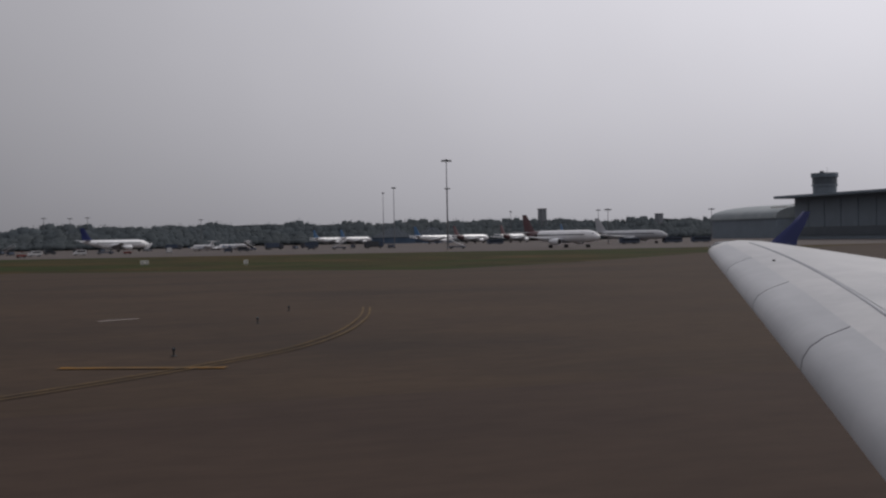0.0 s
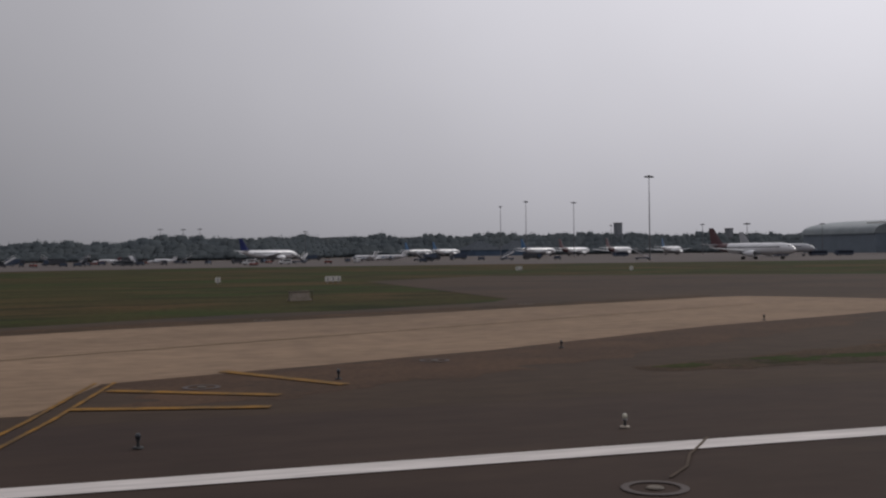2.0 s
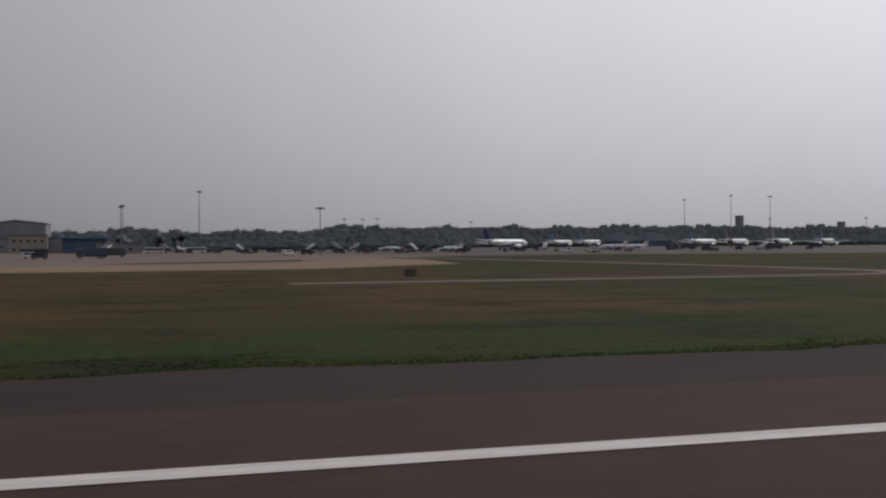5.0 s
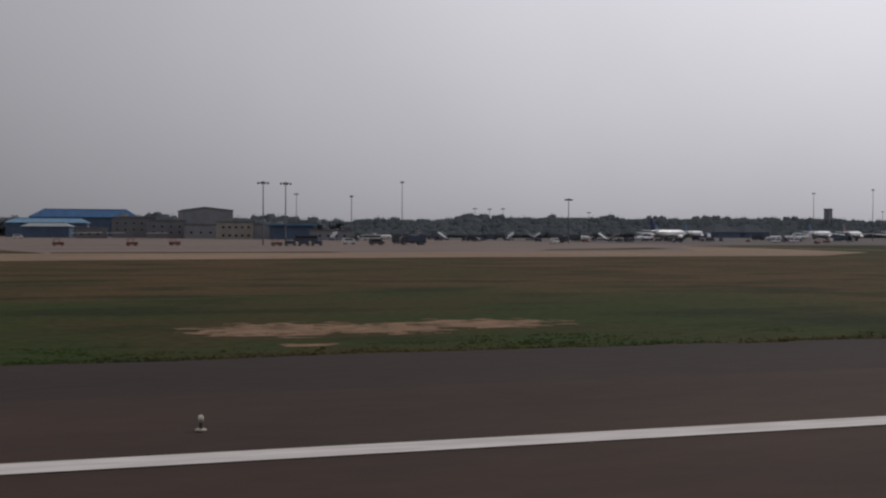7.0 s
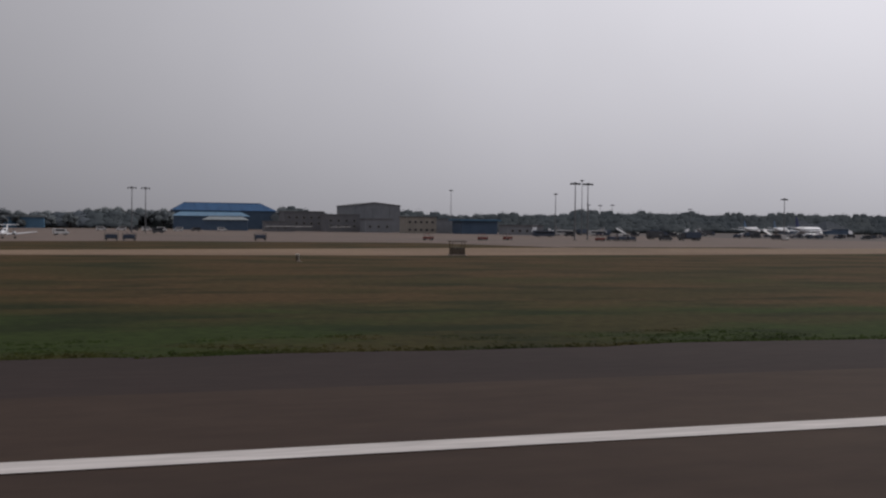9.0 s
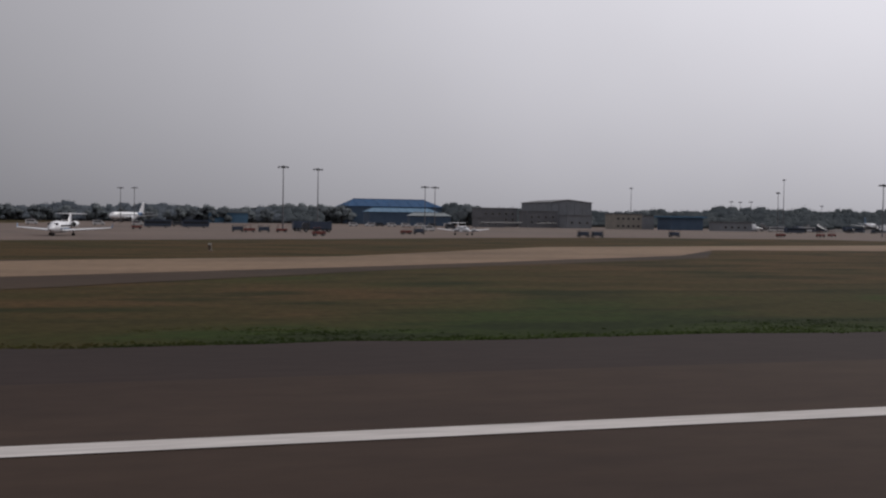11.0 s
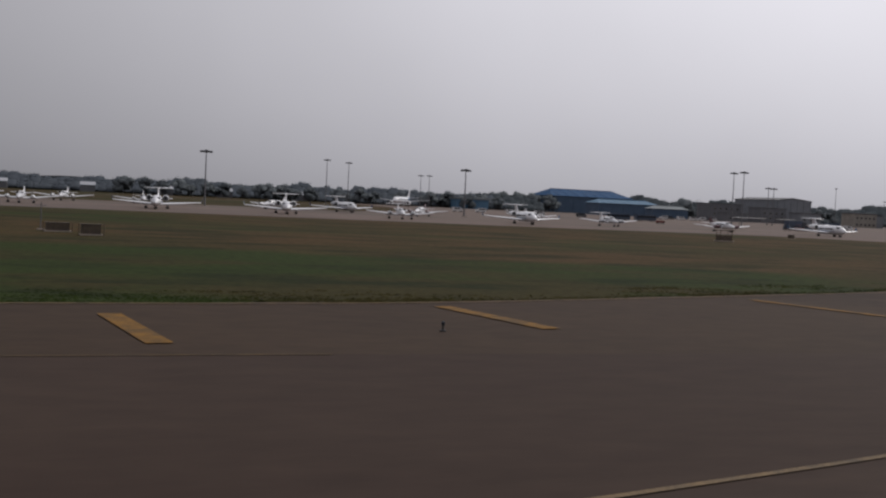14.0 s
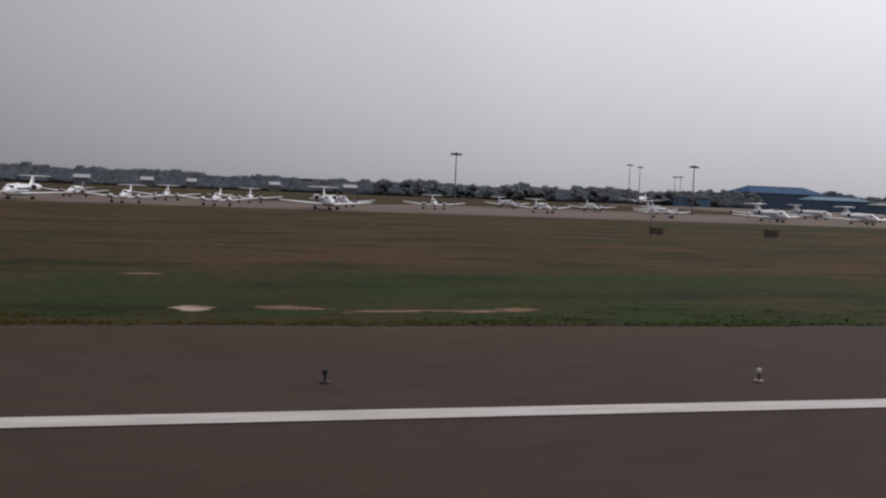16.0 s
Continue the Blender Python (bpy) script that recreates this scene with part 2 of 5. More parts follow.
M_STONE = surf("grey_stone_hall", (0.205, 0.216, 0.236), (0.176, 0.187, 0.205), 0.85, 6, 0.25)
M_SLATE = surf("slate_blue_cladding", (0.155, 0.19, 0.228), (0.135, 0.168, 0.202), 0.55, 9, 0.15)
M_HALLROOF = surf("pale_arched_roof", (0.20, 0.225, 0.235), (0.165, 0.19, 0.20), 0.6, 8, 0.1)
M_ROOFGREY = surf("grey_flat_roof", (0.14, 0.14, 0.145), (0.11, 0.11, 0.115), 0.8, 5, 0.2)
# distance haze is mixed into these leaf colours: lifted and turned blue-grey
M_LEAF = surf("hazed_tree_leaves", (0.140, 0.158, 0.170), (0.154, 0.170, 0.174), 0.9, 6, 0.15, island=0.15, spec=0.1)
M_WOODS_HAZY = surf("paler_hazed_leaves", (0.088, 0.101, 0.118), (0.098, 0.111, 0.124), 0.95, 30, 0.1, island=0.10, spec=0.05)
M_WOODS = surf("distant_hazed_leaves", (0.066, 0.078, 0.087), (0.076, 0.087, 0.092), 0.95, 30, 0.1, island=0.10, spec=0.05)
M_BARK = surf("bark", (0.055, 0.045, 0.035), (0.035, 0.03, 0.025), 0.9, 0.6, 0.4)


# ---- shape helpers, all in true metres ----
def bm_new():
    return bmesh.new()


def box(bm, x0, x1, y0, y1, z0, z1, bevel=0.0):
    vs = [bm.verts.new((x, y, z)) for z in (z0, z1) for y in (y0, y1) for x in (x0, x1)]
    fs = [bm.faces.new([vs[i] for i in q]) for q in ((0, 2, 3, 1), (4, 5, 7, 6), (0, 1, 5, 4), (2, 6, 7, 3), (0, 4, 6, 2), (1, 3, 7, 5))]
    if bevel:
        es = list({e for f in fs for e in f.edges})
        bmesh.ops.bevel(bm, geom=es, offset=bevel, segments=2, affect="EDGES", clamp_overlap=True)
    return bm


def loft(bm, rings, cap=True):
    made = [[bm.verts.new(p) for p in r] for r in rings]
    k = len(made[0])
    for a, b in zip(made, made[1:]):
        for i in range(k):
            bm.faces.new((a[i], a[(i + 1) % k], b[(i + 1) % k], b[i]))
    if cap:
        bm.faces.new(made[0][::-1])
        bm.faces.new(made[-1])
    return bm


def rod(bm, p0, p1, r0, r1=None, n=8):
    p0, p1 = Vector(p0), Vector(p1)
    r1 = r0 if r1 is None else r1
    q = (p1 - p0).to_track_quat("Z", "Y")
    ring = [Vector((math.cos(2 * math.pi * i / n), math.sin(2 * math.pi * i / n), 0)) for i in range(n)]
    return loft(bm, [[p0 + q @ (v * r0) for v in ring], [p1 + q @ (v * r1) for v in ring]])


def tube_x(bm, stations, n=16):
    """A body along x from stations (x, centre z, half width, half height), with an optional centre y."""
    rings = []
    for st in stations:
        x, zc, w, h = st[:4]
        yc = st[4] if len(st) > 4 else 0.0
        rings.append([(x, yc + w * math.cos(2 * math.pi * i / n), zc + h * math.sin(2 * math.pi * i / n)) for i in range(n)])
    return loft(bm, rings)


FOIL = ((0.0, 0.0), (0.05, 0.45), (0.2, 0.9), (0.4, 1.0), (0.7, 0.6), (1.0, 0.04), (1.0, -0.04), (0.6, -0.35), (0.3, -0.55), (0.06, -0.35))


def foil(bm, sections, flat=True):
    """A lifting surface from sections (leading edge x, y, z, chord, thickness); flat: wings, else fins."""
    rings = []
    for x, y, z, c, t in sections:
        rings.append([(x - u * c, y, z + v * t) if flat else (x - u * c, y + v * t, z) for u, v in FOIL])
    return loft(bm, rings)


def part(name, bm, material, parent=None, label="", smooth=False):
    bmesh.ops.recalc_face_normals(bm, faces=bm.faces)
    me = bpy.data.meshes.new(name)
    bm.to_mesh(me)
    bm.free()
    me.transform(Matrix.Scale(S, 4))
    if smooth:
        me.shade_smooth()
        me.set_sharp_from_angle(angle=radians(40))
    me.materials.append(material)
    ob = new(name, me)
    if parent is not None:
        ob.parent = parent
    return tagged(ob, label)


def thing(name, label, category, group="", kind=""):
    return tagged(new(name), label, category, group, kind)


def put(x, y, z=0.0, turn=0.0, tilt=0.0):
    return pose(x * S, y * S, z * S, 0, tilt, turn)


def place_all(proto, spots):
    """The prototype goes to the first spot (x, y, turn), copies to the others."""
    first, *rest = spots
    for x, y, turn in rest:
        copy_thing(proto, put(x, y, PAVE, turn))
    proto.matrix_basis = put(first[0], first[1], PAVE, first[2])
    return proto


PAVE = 0.05


def sheet(name, pts, z, material, label="", wob=0.0, step=6.0):
    """A flat piece of ground from a corner list, its outline broken into short, slightly uneven stretches."""
    out = []
    for (xa, ya), (xb, yb) in zip(pts, pts[1:] + pts[:1]):
        n = max(1, int(math.hypot(xb - xa, yb - ya) / step)) if wob else 1
        for i in range(n):
            u = i / n
            x, y = xa + (xb - xa) * u, ya + (yb - ya) * u
            if wob:
                y += wob * noise.noise((x * 0.23, y * 0.23, 3.1)) + 0.4 * wob * noise.noise((x * 0.9, y * 0.9, 7.7))
            out.append((x, y, z))
    bm = bm_new()
    f = bm.faces.new([bm.verts.new(p) for p in out])
    if f.calc_area() > 0:
        f.normal_update()
        if f.normal.z < 0:
            f.normal_flip()
    bmesh.ops.triangulate(bm, faces=[f])
    me = bpy.data.meshes.new(name)
    bm.to_mesh(me)
    bm.free()
    me.transform(Matrix.Scale(S, 4))
    me.materials.append(material)
    return tagged(new(name, me), label, kind="structure")


def ragged(name, inside, extent, z, material, label, cell=0.3, rough=0.6, squash=2.2, fine=1.0):
    """A flat patch with a torn outline and holes: where inside(x, y), in metres from the edge, plus noise is above zero."""
    x0, x1, y0, y1 = extent
    nx, ny = int((x1 - x0) / cell) + 1, int((y1 - y0) * 1.6 / cell) + 1
    val = {}
    for i in range(nx + 1):
        for j in range(ny + 1):
            x, y = x0 + i * cell, y0 + j * cell / 1.6
            v = inside(x, y) + rough * noise.noise((x * 0.45 * fine, y * 0.45 * fine * squash, 1.7)) + 0.6 * rough * noise.noise((x * 1.3 * fine, y * 1.3 * fine * squash, 4.2)) + 0.3 * rough * noise.noise((x * 3.1 * fine, y * 3.1 * fine * squash, 8.8))
            val[i, j] = (x, y, v)
    verts, faces = [], []
    for i in range(nx):
        for j in range(ny):
            ring = [val[i, j], val[i + 1, j], val[i + 1, j + 1], val[i, j + 1]]
            if max(q[2] for q in ring) <= 0:
                continue
            out = []
            for a, b in zip(ring, ring[1:] + ring[:1]):
                if a[2] > 0:
                    out.append(a[:2])
                if (a[2] > 0) != (b[2] > 0):
                    u = a[2] / (a[2] - b[2])
                    out.append((a[0] + u * (b[0] - a[0]), a[1] + u * (b[1] - a[1])))
            if len(out) > 2:
                faces.append(list(range(len(verts), len(verts) + len(out))))
                verts.extend((x * S, y * S, z * S) for x, y in out)
    if not faces:
        return None
    me = bpy.data.meshes.new(name)
    me.from_pydata(verts, [], faces)
    me.materials.append(material)
    return tagged(new(name, me), label, kind="structure")


def within(pts, grow=0.0):
    """Signed distance to a polygon's outline, positive inside."""
    edges = [(Vector(a), Vector(b)) for a, b in zip(pts, pts[1:] + pts[:1])]

    def inside(x, y):
        p, odd, near = Vector((x, y)), False, 1e9
        for a, b in edges:
            if (a.y > y) != (b.y > y) and x < a.x + (y - a.y) * (b.x - a.x) / (b.y - a.y):
                odd = not odd
            d = b - a
            u = min(1.0, max(0.0, (p - a).dot(d) / d.length_squared))
            near = min(near, (p - a - d * u).length)
        return (near if odd else -near) + grow

    return inside


def extent_of(pts, pad):
    xs, ys = [q[0] for q in pts], [q[1] for q in pts]
    return min(xs) - pad, max(xs) + pad, min(ys) - pad, max(ys) + pad


def ribbon(name, pts, width, z, material, label="", group=""):
    """A painted line along a list of points."""
    bm = bm_new()
    rows = []
    for i, (x, y) in enumerate(pts):
        a, b = pts[max(0, i - 1)], pts[min(len(pts) - 1, i + 1)]
        d = Vector((b[0] - a[0], b[1] - a[1])).normalized() * width / 2
        rows.append((bm.verts.new((x - d.y, y + d.x, z)), bm.verts.new((x + d.y, y - d.x, z))))
    for (a, b), (c, d) in zip(rows, rows[1:]):
        bm.faces.new((b, d, c, a))
    me = bpy.data.meshes.new(name)
    bm.to_mesh(me)
    bm.free()
    me.transform(Matrix.Scale(S, 4))
    me.materials.append(material)
    return tagged(new(name, me), label, kind="structure")


def smooth_path(pts, n=8):
    out = []
    for i in range(len(pts) - 1):
        p0, p1, p2, p3 = (Vector(pts[min(max(k, 0), len(pts) - 1)]) for k in (i - 1, i, i + 1, i + 2))
        for j in range(n):
            t = j / n
            out.append(tuple(0.5 * ((2 * p1) + (p2 - p0) * t + (2 * p0 - 5 * p1 + 4 * p2 - p3) * t * t + (3 * p1 - p0 - 3 * p2 + p3) * t ** 3)))
    return out + [tuple(pts[-1])]


# ---- the ground: grass to the horizon, pavements laid on it ----
sheet("ground", [(-5000, -4000), (4500, -4000), (4500, 5000), (-5000, 5000)], 0.0, M_GRASS, "dry green and brown airfield grass")
sheet("runway", [(-1300, -24), (500, -24), (500, 29), (-1300, 29)], 0.03, M_RUNWAY, "worn brown-grey asphalt runway")
sheet("runway_shoulder", [(-1300, 26), (-140, 26), (-140, 37.4), (-586, 36.6), (-600, 34.6), (-1300, 34.6)], 0.022, M_SHOULDER, "darker asphalt shoulder beside the runway", 0.9, 3)
sheet("taxiway_entry", [(-160, 26), (500, 26), (500, 330), (320, 300), (200, 262), (125, 211), (69, 158), (41, 139.5), (18, 157), (-16, 175), (-41, 156), (-42, 121),
                       (-43, 91), (-46, 86), (-57, 80), (-69, 77), (-83, 70.5), (-102, 61), (-123, 50), (-150, 38)], 0.025, M_ASPHALT, "brown-grey asphalt taxiway entry", 0.8, 4)
sheet("taxiway_exit", [(-440, 150), (-460, 118), (-507, 89), (-537, 65), (-566, 46), (-576, 38.5), (-584, 35.0), (-578, 34.0), (-612, 26), (-1300, 26), (-1300, 34.5), (-864, 34.3), (-793, 35), (-760, 36.3),
                      (-746, 38.4), (-724, 41.6), (-709, 43.6), (-694, 48), (-675, 54.4), (-649, 62.3), (-630, 65), (-608, 74), (-558, 106), (-535, 108), (-506, 118), (-442, 171)],
      0.026, M_ASPHALT, "brown-grey asphalt of a rapid exit taxiway", 0.7, 4)
sheet("taxiway_slab_entry", [(-143, 31.4), (-121, 31.4), (-96, 31.1), (-79, 31.2), (-77.2, 38), (-61, 44.3), (-46, 52.7), (-25, 61), (-13, 67.8), (-18, 78), (-23, 84.5), (-27, 84), (-60, 71), (-77, 65.5), (-105, 51.5), (-122, 41)],
      0.034, M_TAN, "pale tan concrete taxiway strip", 0.25, 4)
sheet("taxiway_slab_exit", [(-674, 29.7), (-658, 29.1), (-635, 28.4), (-621, 28.9), (-615, 32.1), (-596, 42.5), (-567, 56.6), (-550, 70.5), (-538, 78.5), (-507, 95), (-460, 125), (-440, 150), (-398, 151), (-372, 151), (-317, 160), (-249, 175),
                           (-176, 178), (-140, 210), (-131, 268), (-135, 307), (-172, 232), (-208, 222), (-264, 212), (-330, 207), (-376, 192), (-442, 171), (-463, 163.7), (-506, 118.5), (-535, 107), (-570, 89), (-600, 67), (-628, 49.4), (-645, 41.1), (-659, 35.6)],
      0.036, M_TAN, "pale tan concrete parallel taxiway", 0.25, 4)
sheet("apron", [(-1300, 203), (-877, 203), (-720, 205), (-640, 202), (-575, 205), (-547, 186), (-487, 215), (-440, 247), (-400, 262), (-336, 262), (-322, 222), (-318, 206), (-264, 211), (-208, 221), (-172, 231), (-135, 306), (-100, 330),
               (-48, 345), (50, 322), (130, 296), (260, 282), (330, 300), (700, 300), (700, 745), (-556, 745), (-562, 560), (-592, 420), (-640, 326), (-770, 330), (-795, 292), (-1300, 284)], 0.02, M_APRON, "wide stained concrete parking apron", 0.8, 8)
sheet("apron_east", [(-112, 326), (-48, 346), (50, 323), (130, 297), (260, 283), (330, 301), (700, 301), (700, 890), (110, 890), (20, 745), (-150, 745), (-140, 520)], 0.026, M_APRON_DARK, "darker asphalt parking apron before the terminal", 0.8, 8)
island = [(-58, 34.8), (-48, 35), (-34, 33.4), (-22, 33.6), (-18, 36), (-14, 39.5), (-11, 50.5), (-15, 57.8), (-25, 49.5), (-32, 47), (-40, 42), (-47, 38.2)]
ragged("dirt_margin", within(island, 0.9), extent_of(island, 3.5), 0.036, M_DIRT, "bare brown dirt round the grass island", 0.5, 0.95)
green_island = [(-57.5, 35.3), (-48, 35.6), (-34, 34.1), (-23, 34.3), (-20, 36.5), (-17, 40), (-15.5, 48), (-18, 51.5), (-25, 48), (-32, 45), (-40, 40.4), (-47, 37.2)]
ragged("grass_island", within(green_island), extent_of(green_island, 1.5), 0.045, M_GRASS, "ragged green grass island between taxiway and runway", 0.3, 1.5)
tip = [(-591, 33.5), (-584, 33.1), (-577, 33.2), (-571, 34.8), (-566, 36.6), (-572, 37.2), (-579, 35.6), (-586, 34.4)]
ragged("scrub_strip", within(tip), extent_of(tip, 1.5), 0.032, M_SCRUB, "dark dry scrub at the tip of the grass", 0.3, 0.7)
green = [(-556, 36.4), (-567, 35.9), (-575, 35.9), (-574, 38.0), (-570, 41.6), (-563, 46.5), (-556, 47)]
ragged("grass_tip", within(green), extent_of(green, 1.0), 0.036, M_GRASS, "ragged tip of grass running out on the asphalt", 0.3, 0.7)
edge = [(-24, 88), (-60, 75.5), (-77, 70), (-105, 56), (-124, 46), (-148, 35), (-143, 31.6), (-122, 41.5), (-105, 52), (-77, 66), (-60, 71.5), (-27, 84.5)]
ragged("dirt_verge", within(edge), extent_of(edge, 1.5), 0.031, M_DIRT, "reddish brown dirt between grass and pale concrete", 0.7, 0.9)
edge = [(-77, 38.4), (-61, 44.6), (-46, 53), (-30, 59.4), (-38, 51), (-54, 41.5), (-66, 35), (-76, 31)]
ragged("worn_asphalt", within(edge), extent_of(edge, 2.0), 0.031, M_STAIN, "rusty brown worn asphalt beside the concrete strip", 0.7, 1.6)
sheet("grass_strip_1", [(-318, 208), (-290, 209.5), (-262, 214), (-264, 223), (-318, 217)], 0.045, M_GRASS, "thin grass strip beside the apron", 0.8, 4)
sheet("grass_strip_2", [(-212, 236), (-190, 241), (-165, 256), (-160, 280), (-180, 262), (-203, 250)], 0.045, M_GRASS, "small grass island on the apron", 0.8, 4)
ribbon("service_road", smooth_path([(-190, 115), (-135, 116), (-112, 118), (-104, 125), (-102.5, 140), (-105, 170), (-112, 226), (-124, 300), (-130, 330)], 6), 5.2, 0.03, M_APRON, "narrow looped concrete service road")

ribbon("service_road", smooth_path([(-1250, 560), (-900, 566), (-720, 560), (-640, 540), (-575, 500)], 6), 9, 0.03, M_APRON, "pale concrete perimeter road across the far grass")

# bare patches at the grass edge
random.seed(5)
SOIL = [(-243.2, 48.0, 2.9, 2.4), (-235.6, 47.3, 4.4, 2.3), (-230.4, 41.2, 2.4, 0.6), (-299.6, 47.4, 3.6, 2.8), (-295.5, 46.6, 3.6, 2.0), (-290.5, 48.2, 3.6, 2.2), (-299.8, 40.8, 1.4, 0.5),
        (-349.4, 46.4, 3.6, 4.0), (-345.6, 47.4, 3.4, 3.4), (-348.5, 41.4, 1.8, 0.6), (-345, 41.6, 1.5, 0.5), (-342.0, 45.4, 1.4, 0.9),
        (-320, 39.5, 1.8, 0.6), (-548.6, 39.3, 0.5, 0.22), (-547.4, 36.7, 0.8, 0.2), (-545.4, 37, 0.6, 0.16), (-543.6, 37.4, 0.8, 0.26), (-542.2, 37.9, 0.9, 0.2), (-575.0, 34.3, 0.9, 0.3), (-577.6, 33.7, 0.8, 0.25), (-781, 39.4, 1.5, 0.6), (-777.5, 39, 2.2, 0.6), (-772.5, 39.8, 2.0, 0.7), (-767, 39.6, 1.4, 0.5),
        (-776.5, 47.2, 2.8, 0.6), (-806.2, 46.5, 2.6, 1.5), (-803.8, 43.6, 2.2, 1.2), (-802.3, 39.6, 1.9, 1.0), (-800.6, 37.2, 2.0, 0.7), (-823, 38.2, 1.3, 0.45), (-828, 38.6, 1.3, 0.5), (-815, 41.4, 1.7, 0.4), (-858, 39.4, 0.6, 0.8), (-854.4, 39.6, 1.6, 0.6), (-851.4, 38.6, 2.2, 0.5), (-848, 38.8, 2.2, 0.45), (-845.7, 39.7, 1.2, 0.5), (-859.4, 53.8, 1.4, 0.5),
        (-33, 34.4, 1.6, 0.3), (-20, 36.0, 1.2, 0.25)]
for nth, (x, y, rx, ry) in enumerate(SOIL):
    z = (0.05 if x > -70 or -600 < x < -520 else 0.010) + 0.004 * (nth % 3)
    small = ry < 0.8
    ax, ay = (rx * 0.75, ry) if small else (rx * 1.05, ry * 1.05)

    def blot(px, py):
        return (1 - math.hypot((px - x) / ax, (py - y) / ay)) * min(1.4, 2.2 * ay)

    ragged("soil_patch", blot, (x - ax * 1.5, x + ax * 1.5, y - ay * 1.5, y + ay * 1.5), z, M_SOIL if small and not -560 < x < -520 or -360 < x < -280 or -820 < x < -795 else M_CREAMSOIL,
           "bare pale soil in the grass" if x > -280 or x < -360 else "bare reddish brown soil in the grass", min(0.2, max(0.1, ay / 4)), min(1.15, 0.45 + 0.7 * ay), 2.0, 1.9)

# painted markings
LZ = 0.052
sheet("edge_line_1", [(-22.6, 21.55), (-23.6, 20.6), (-80.6, 20.6), (-81.4, 21.55)], LZ, M_LINE, "white painted runway edge line")
sheet("edge_line_2", [(-186, 21.25), (-186, 20.3), (-633.5, 20.3), (-634.3, 21.25)], LZ, M_LINE, "white painted runway edge line")
sheet("edge_line_3", [(-819.4, 21.2), (-819.0, 20.3), (-1300, 20.3), (-1300, 21.2)], LZ, M_LINE, "white painted runway edge line")
entry_curve = smooth_path([(-40, 17.5), (-21, 22.1), (-14, 25.0), (-8.4, 29.1), (-2, 34.5), (3, 39.5), (6, 43.3), (8.9, 49.1), (11.3, 55.9), (12.8, 61.1), (14.1, 66.5)], 6)
for off in (-0.25, 0.25):
    ribbon("taxi_line", [(x + off * 0.7, y - off * 0.7) for x, y in entry_curve], 0.13, LZ + 0.014, M_TAXILINE, "worn double yellow taxi line")
ribbon("taxi_dash", [(-2, 62.7), (0.2, 63.6)], 0.2, LZ, M_LINE, "short worn white dash")
for a, b in (((-13.4, 33.1), (-8.6, 28.9)), ((-25.7, 28.8), (-22.5, 22.0)), ((-3, 39.6), (2.5, 37.3)), ((-73, 40.2), (-69.6, 34.6)), ((-77, 35.9), (-72, 32.8)), ((-78, 31.9), (-72.6, 30.4)), ((-122.5, 43.2), (-119.6, 40.4)), ((-119, 47.3), (-116, 43)), ((-110, 54.9), (-107, 48.8))):
    ribbon("yellow_bar", [a, b], 0.5, LZ + 0.008, M_YELLOW, "yellow painted shoulder bar")
for off in (0.0, 0.62):
    ribbon("taxi_line", [(-77.4 + off, 38.2), (-79.0 + off, 30), (-80.9 + off, 22)], 0.15, LZ, M_YELLOW, "double yellow edge line")
ribbon("taxi_line", smooth_path([(-150, 12), (-121, 26), (-112, 32), (-106, 36.3), (-95, 41.7), (-60, 58), (-30, 72)], 6), 0.16, LZ, M_TAXILINE, "thin worn taxi line")
ribbon("edge_line_4", smooth_path([(-731, 40.3), (-724, 41.3), (-709, 43.3), (-694, 47.6), (-675, 53.8), (-653, 60.5), (-638, 63.2)], 6), 0.26, LZ, M_PALEBAR, "thin faded line along the grass edge")
for off in (0.0, 0.7):
    ribbon("taxi_line", smooth_path([(-633, 22.2 + off), (-626, 25.4 + off), (-621, 28.7 + off), (-615, 32.0 + off), (-596, 42.4 + off), (-567, 56.7 + off), (-538, 78.6 + off)], 6), 0.22, LZ, M_TAXILINE, "double yellow edge line")
ribbon("taxi_line", smooth_path([(-560, 86), (-600, 58), (-638, 38.3), (-648, 34.6), (-658, 31.3), (-669, 27.9), (-691, 21.0), (-714, 14.4), (-760, 4)], 6), 0.17, LZ, M_PALEBAR, "thin yellow taxi line")
ribbon("slab_joint", smooth_path([(-560, 88), (-600, 60), (-638, 38.9), (-648, 35.1), (-660, 32)], 6), 0.28, LZ, M_SEAM, "dark tar joint in pale concrete")
ribbon("taxi_line", smooth_path([(-715, 28.9), (-737, 28.4), (-746, 27.5), (-753.5, 26.4), (-770, 24.6), (-787, 23.1), (-800, 22.0)], 6), 0.1, LZ, M_TAXILINE, "thin faded taxi line")
for x in (-634.2, -647.4, -661.6, -675.3, -688.6, -707.3, -720.6, -735.7, -749.2, -765.4, -780.8, -795.5, -811, -826):
    top = 62 - 0.262 * (-634 - x) if x > -722 else 38.5 - 0.09 * (-722 - x)
    lean = min(1.0, max(0.0, (-690 - x) / 45))
    ribbon("yellow_bar", [(x, top - 0.4 - lean), (x + 2.3 - 1.7 * lean, top - 7.6 - lean)], 0.8 if x < -700 else 0.6, LZ + 0.008, M_YELLOW if x < -680 else M_PALEBAR, "yellow painted shoulder bar")

# ---- aircraft ----
def settle(top, drop):
    """Lowers everything but the landing gear of an aircraft."""
    for ob in top.children_recursive:
        if not ob.name.startswith(("gear_leg", "tyre")):
            ob.data.transform(Matrix.Translation((0, 0, -drop * S)))
    return top


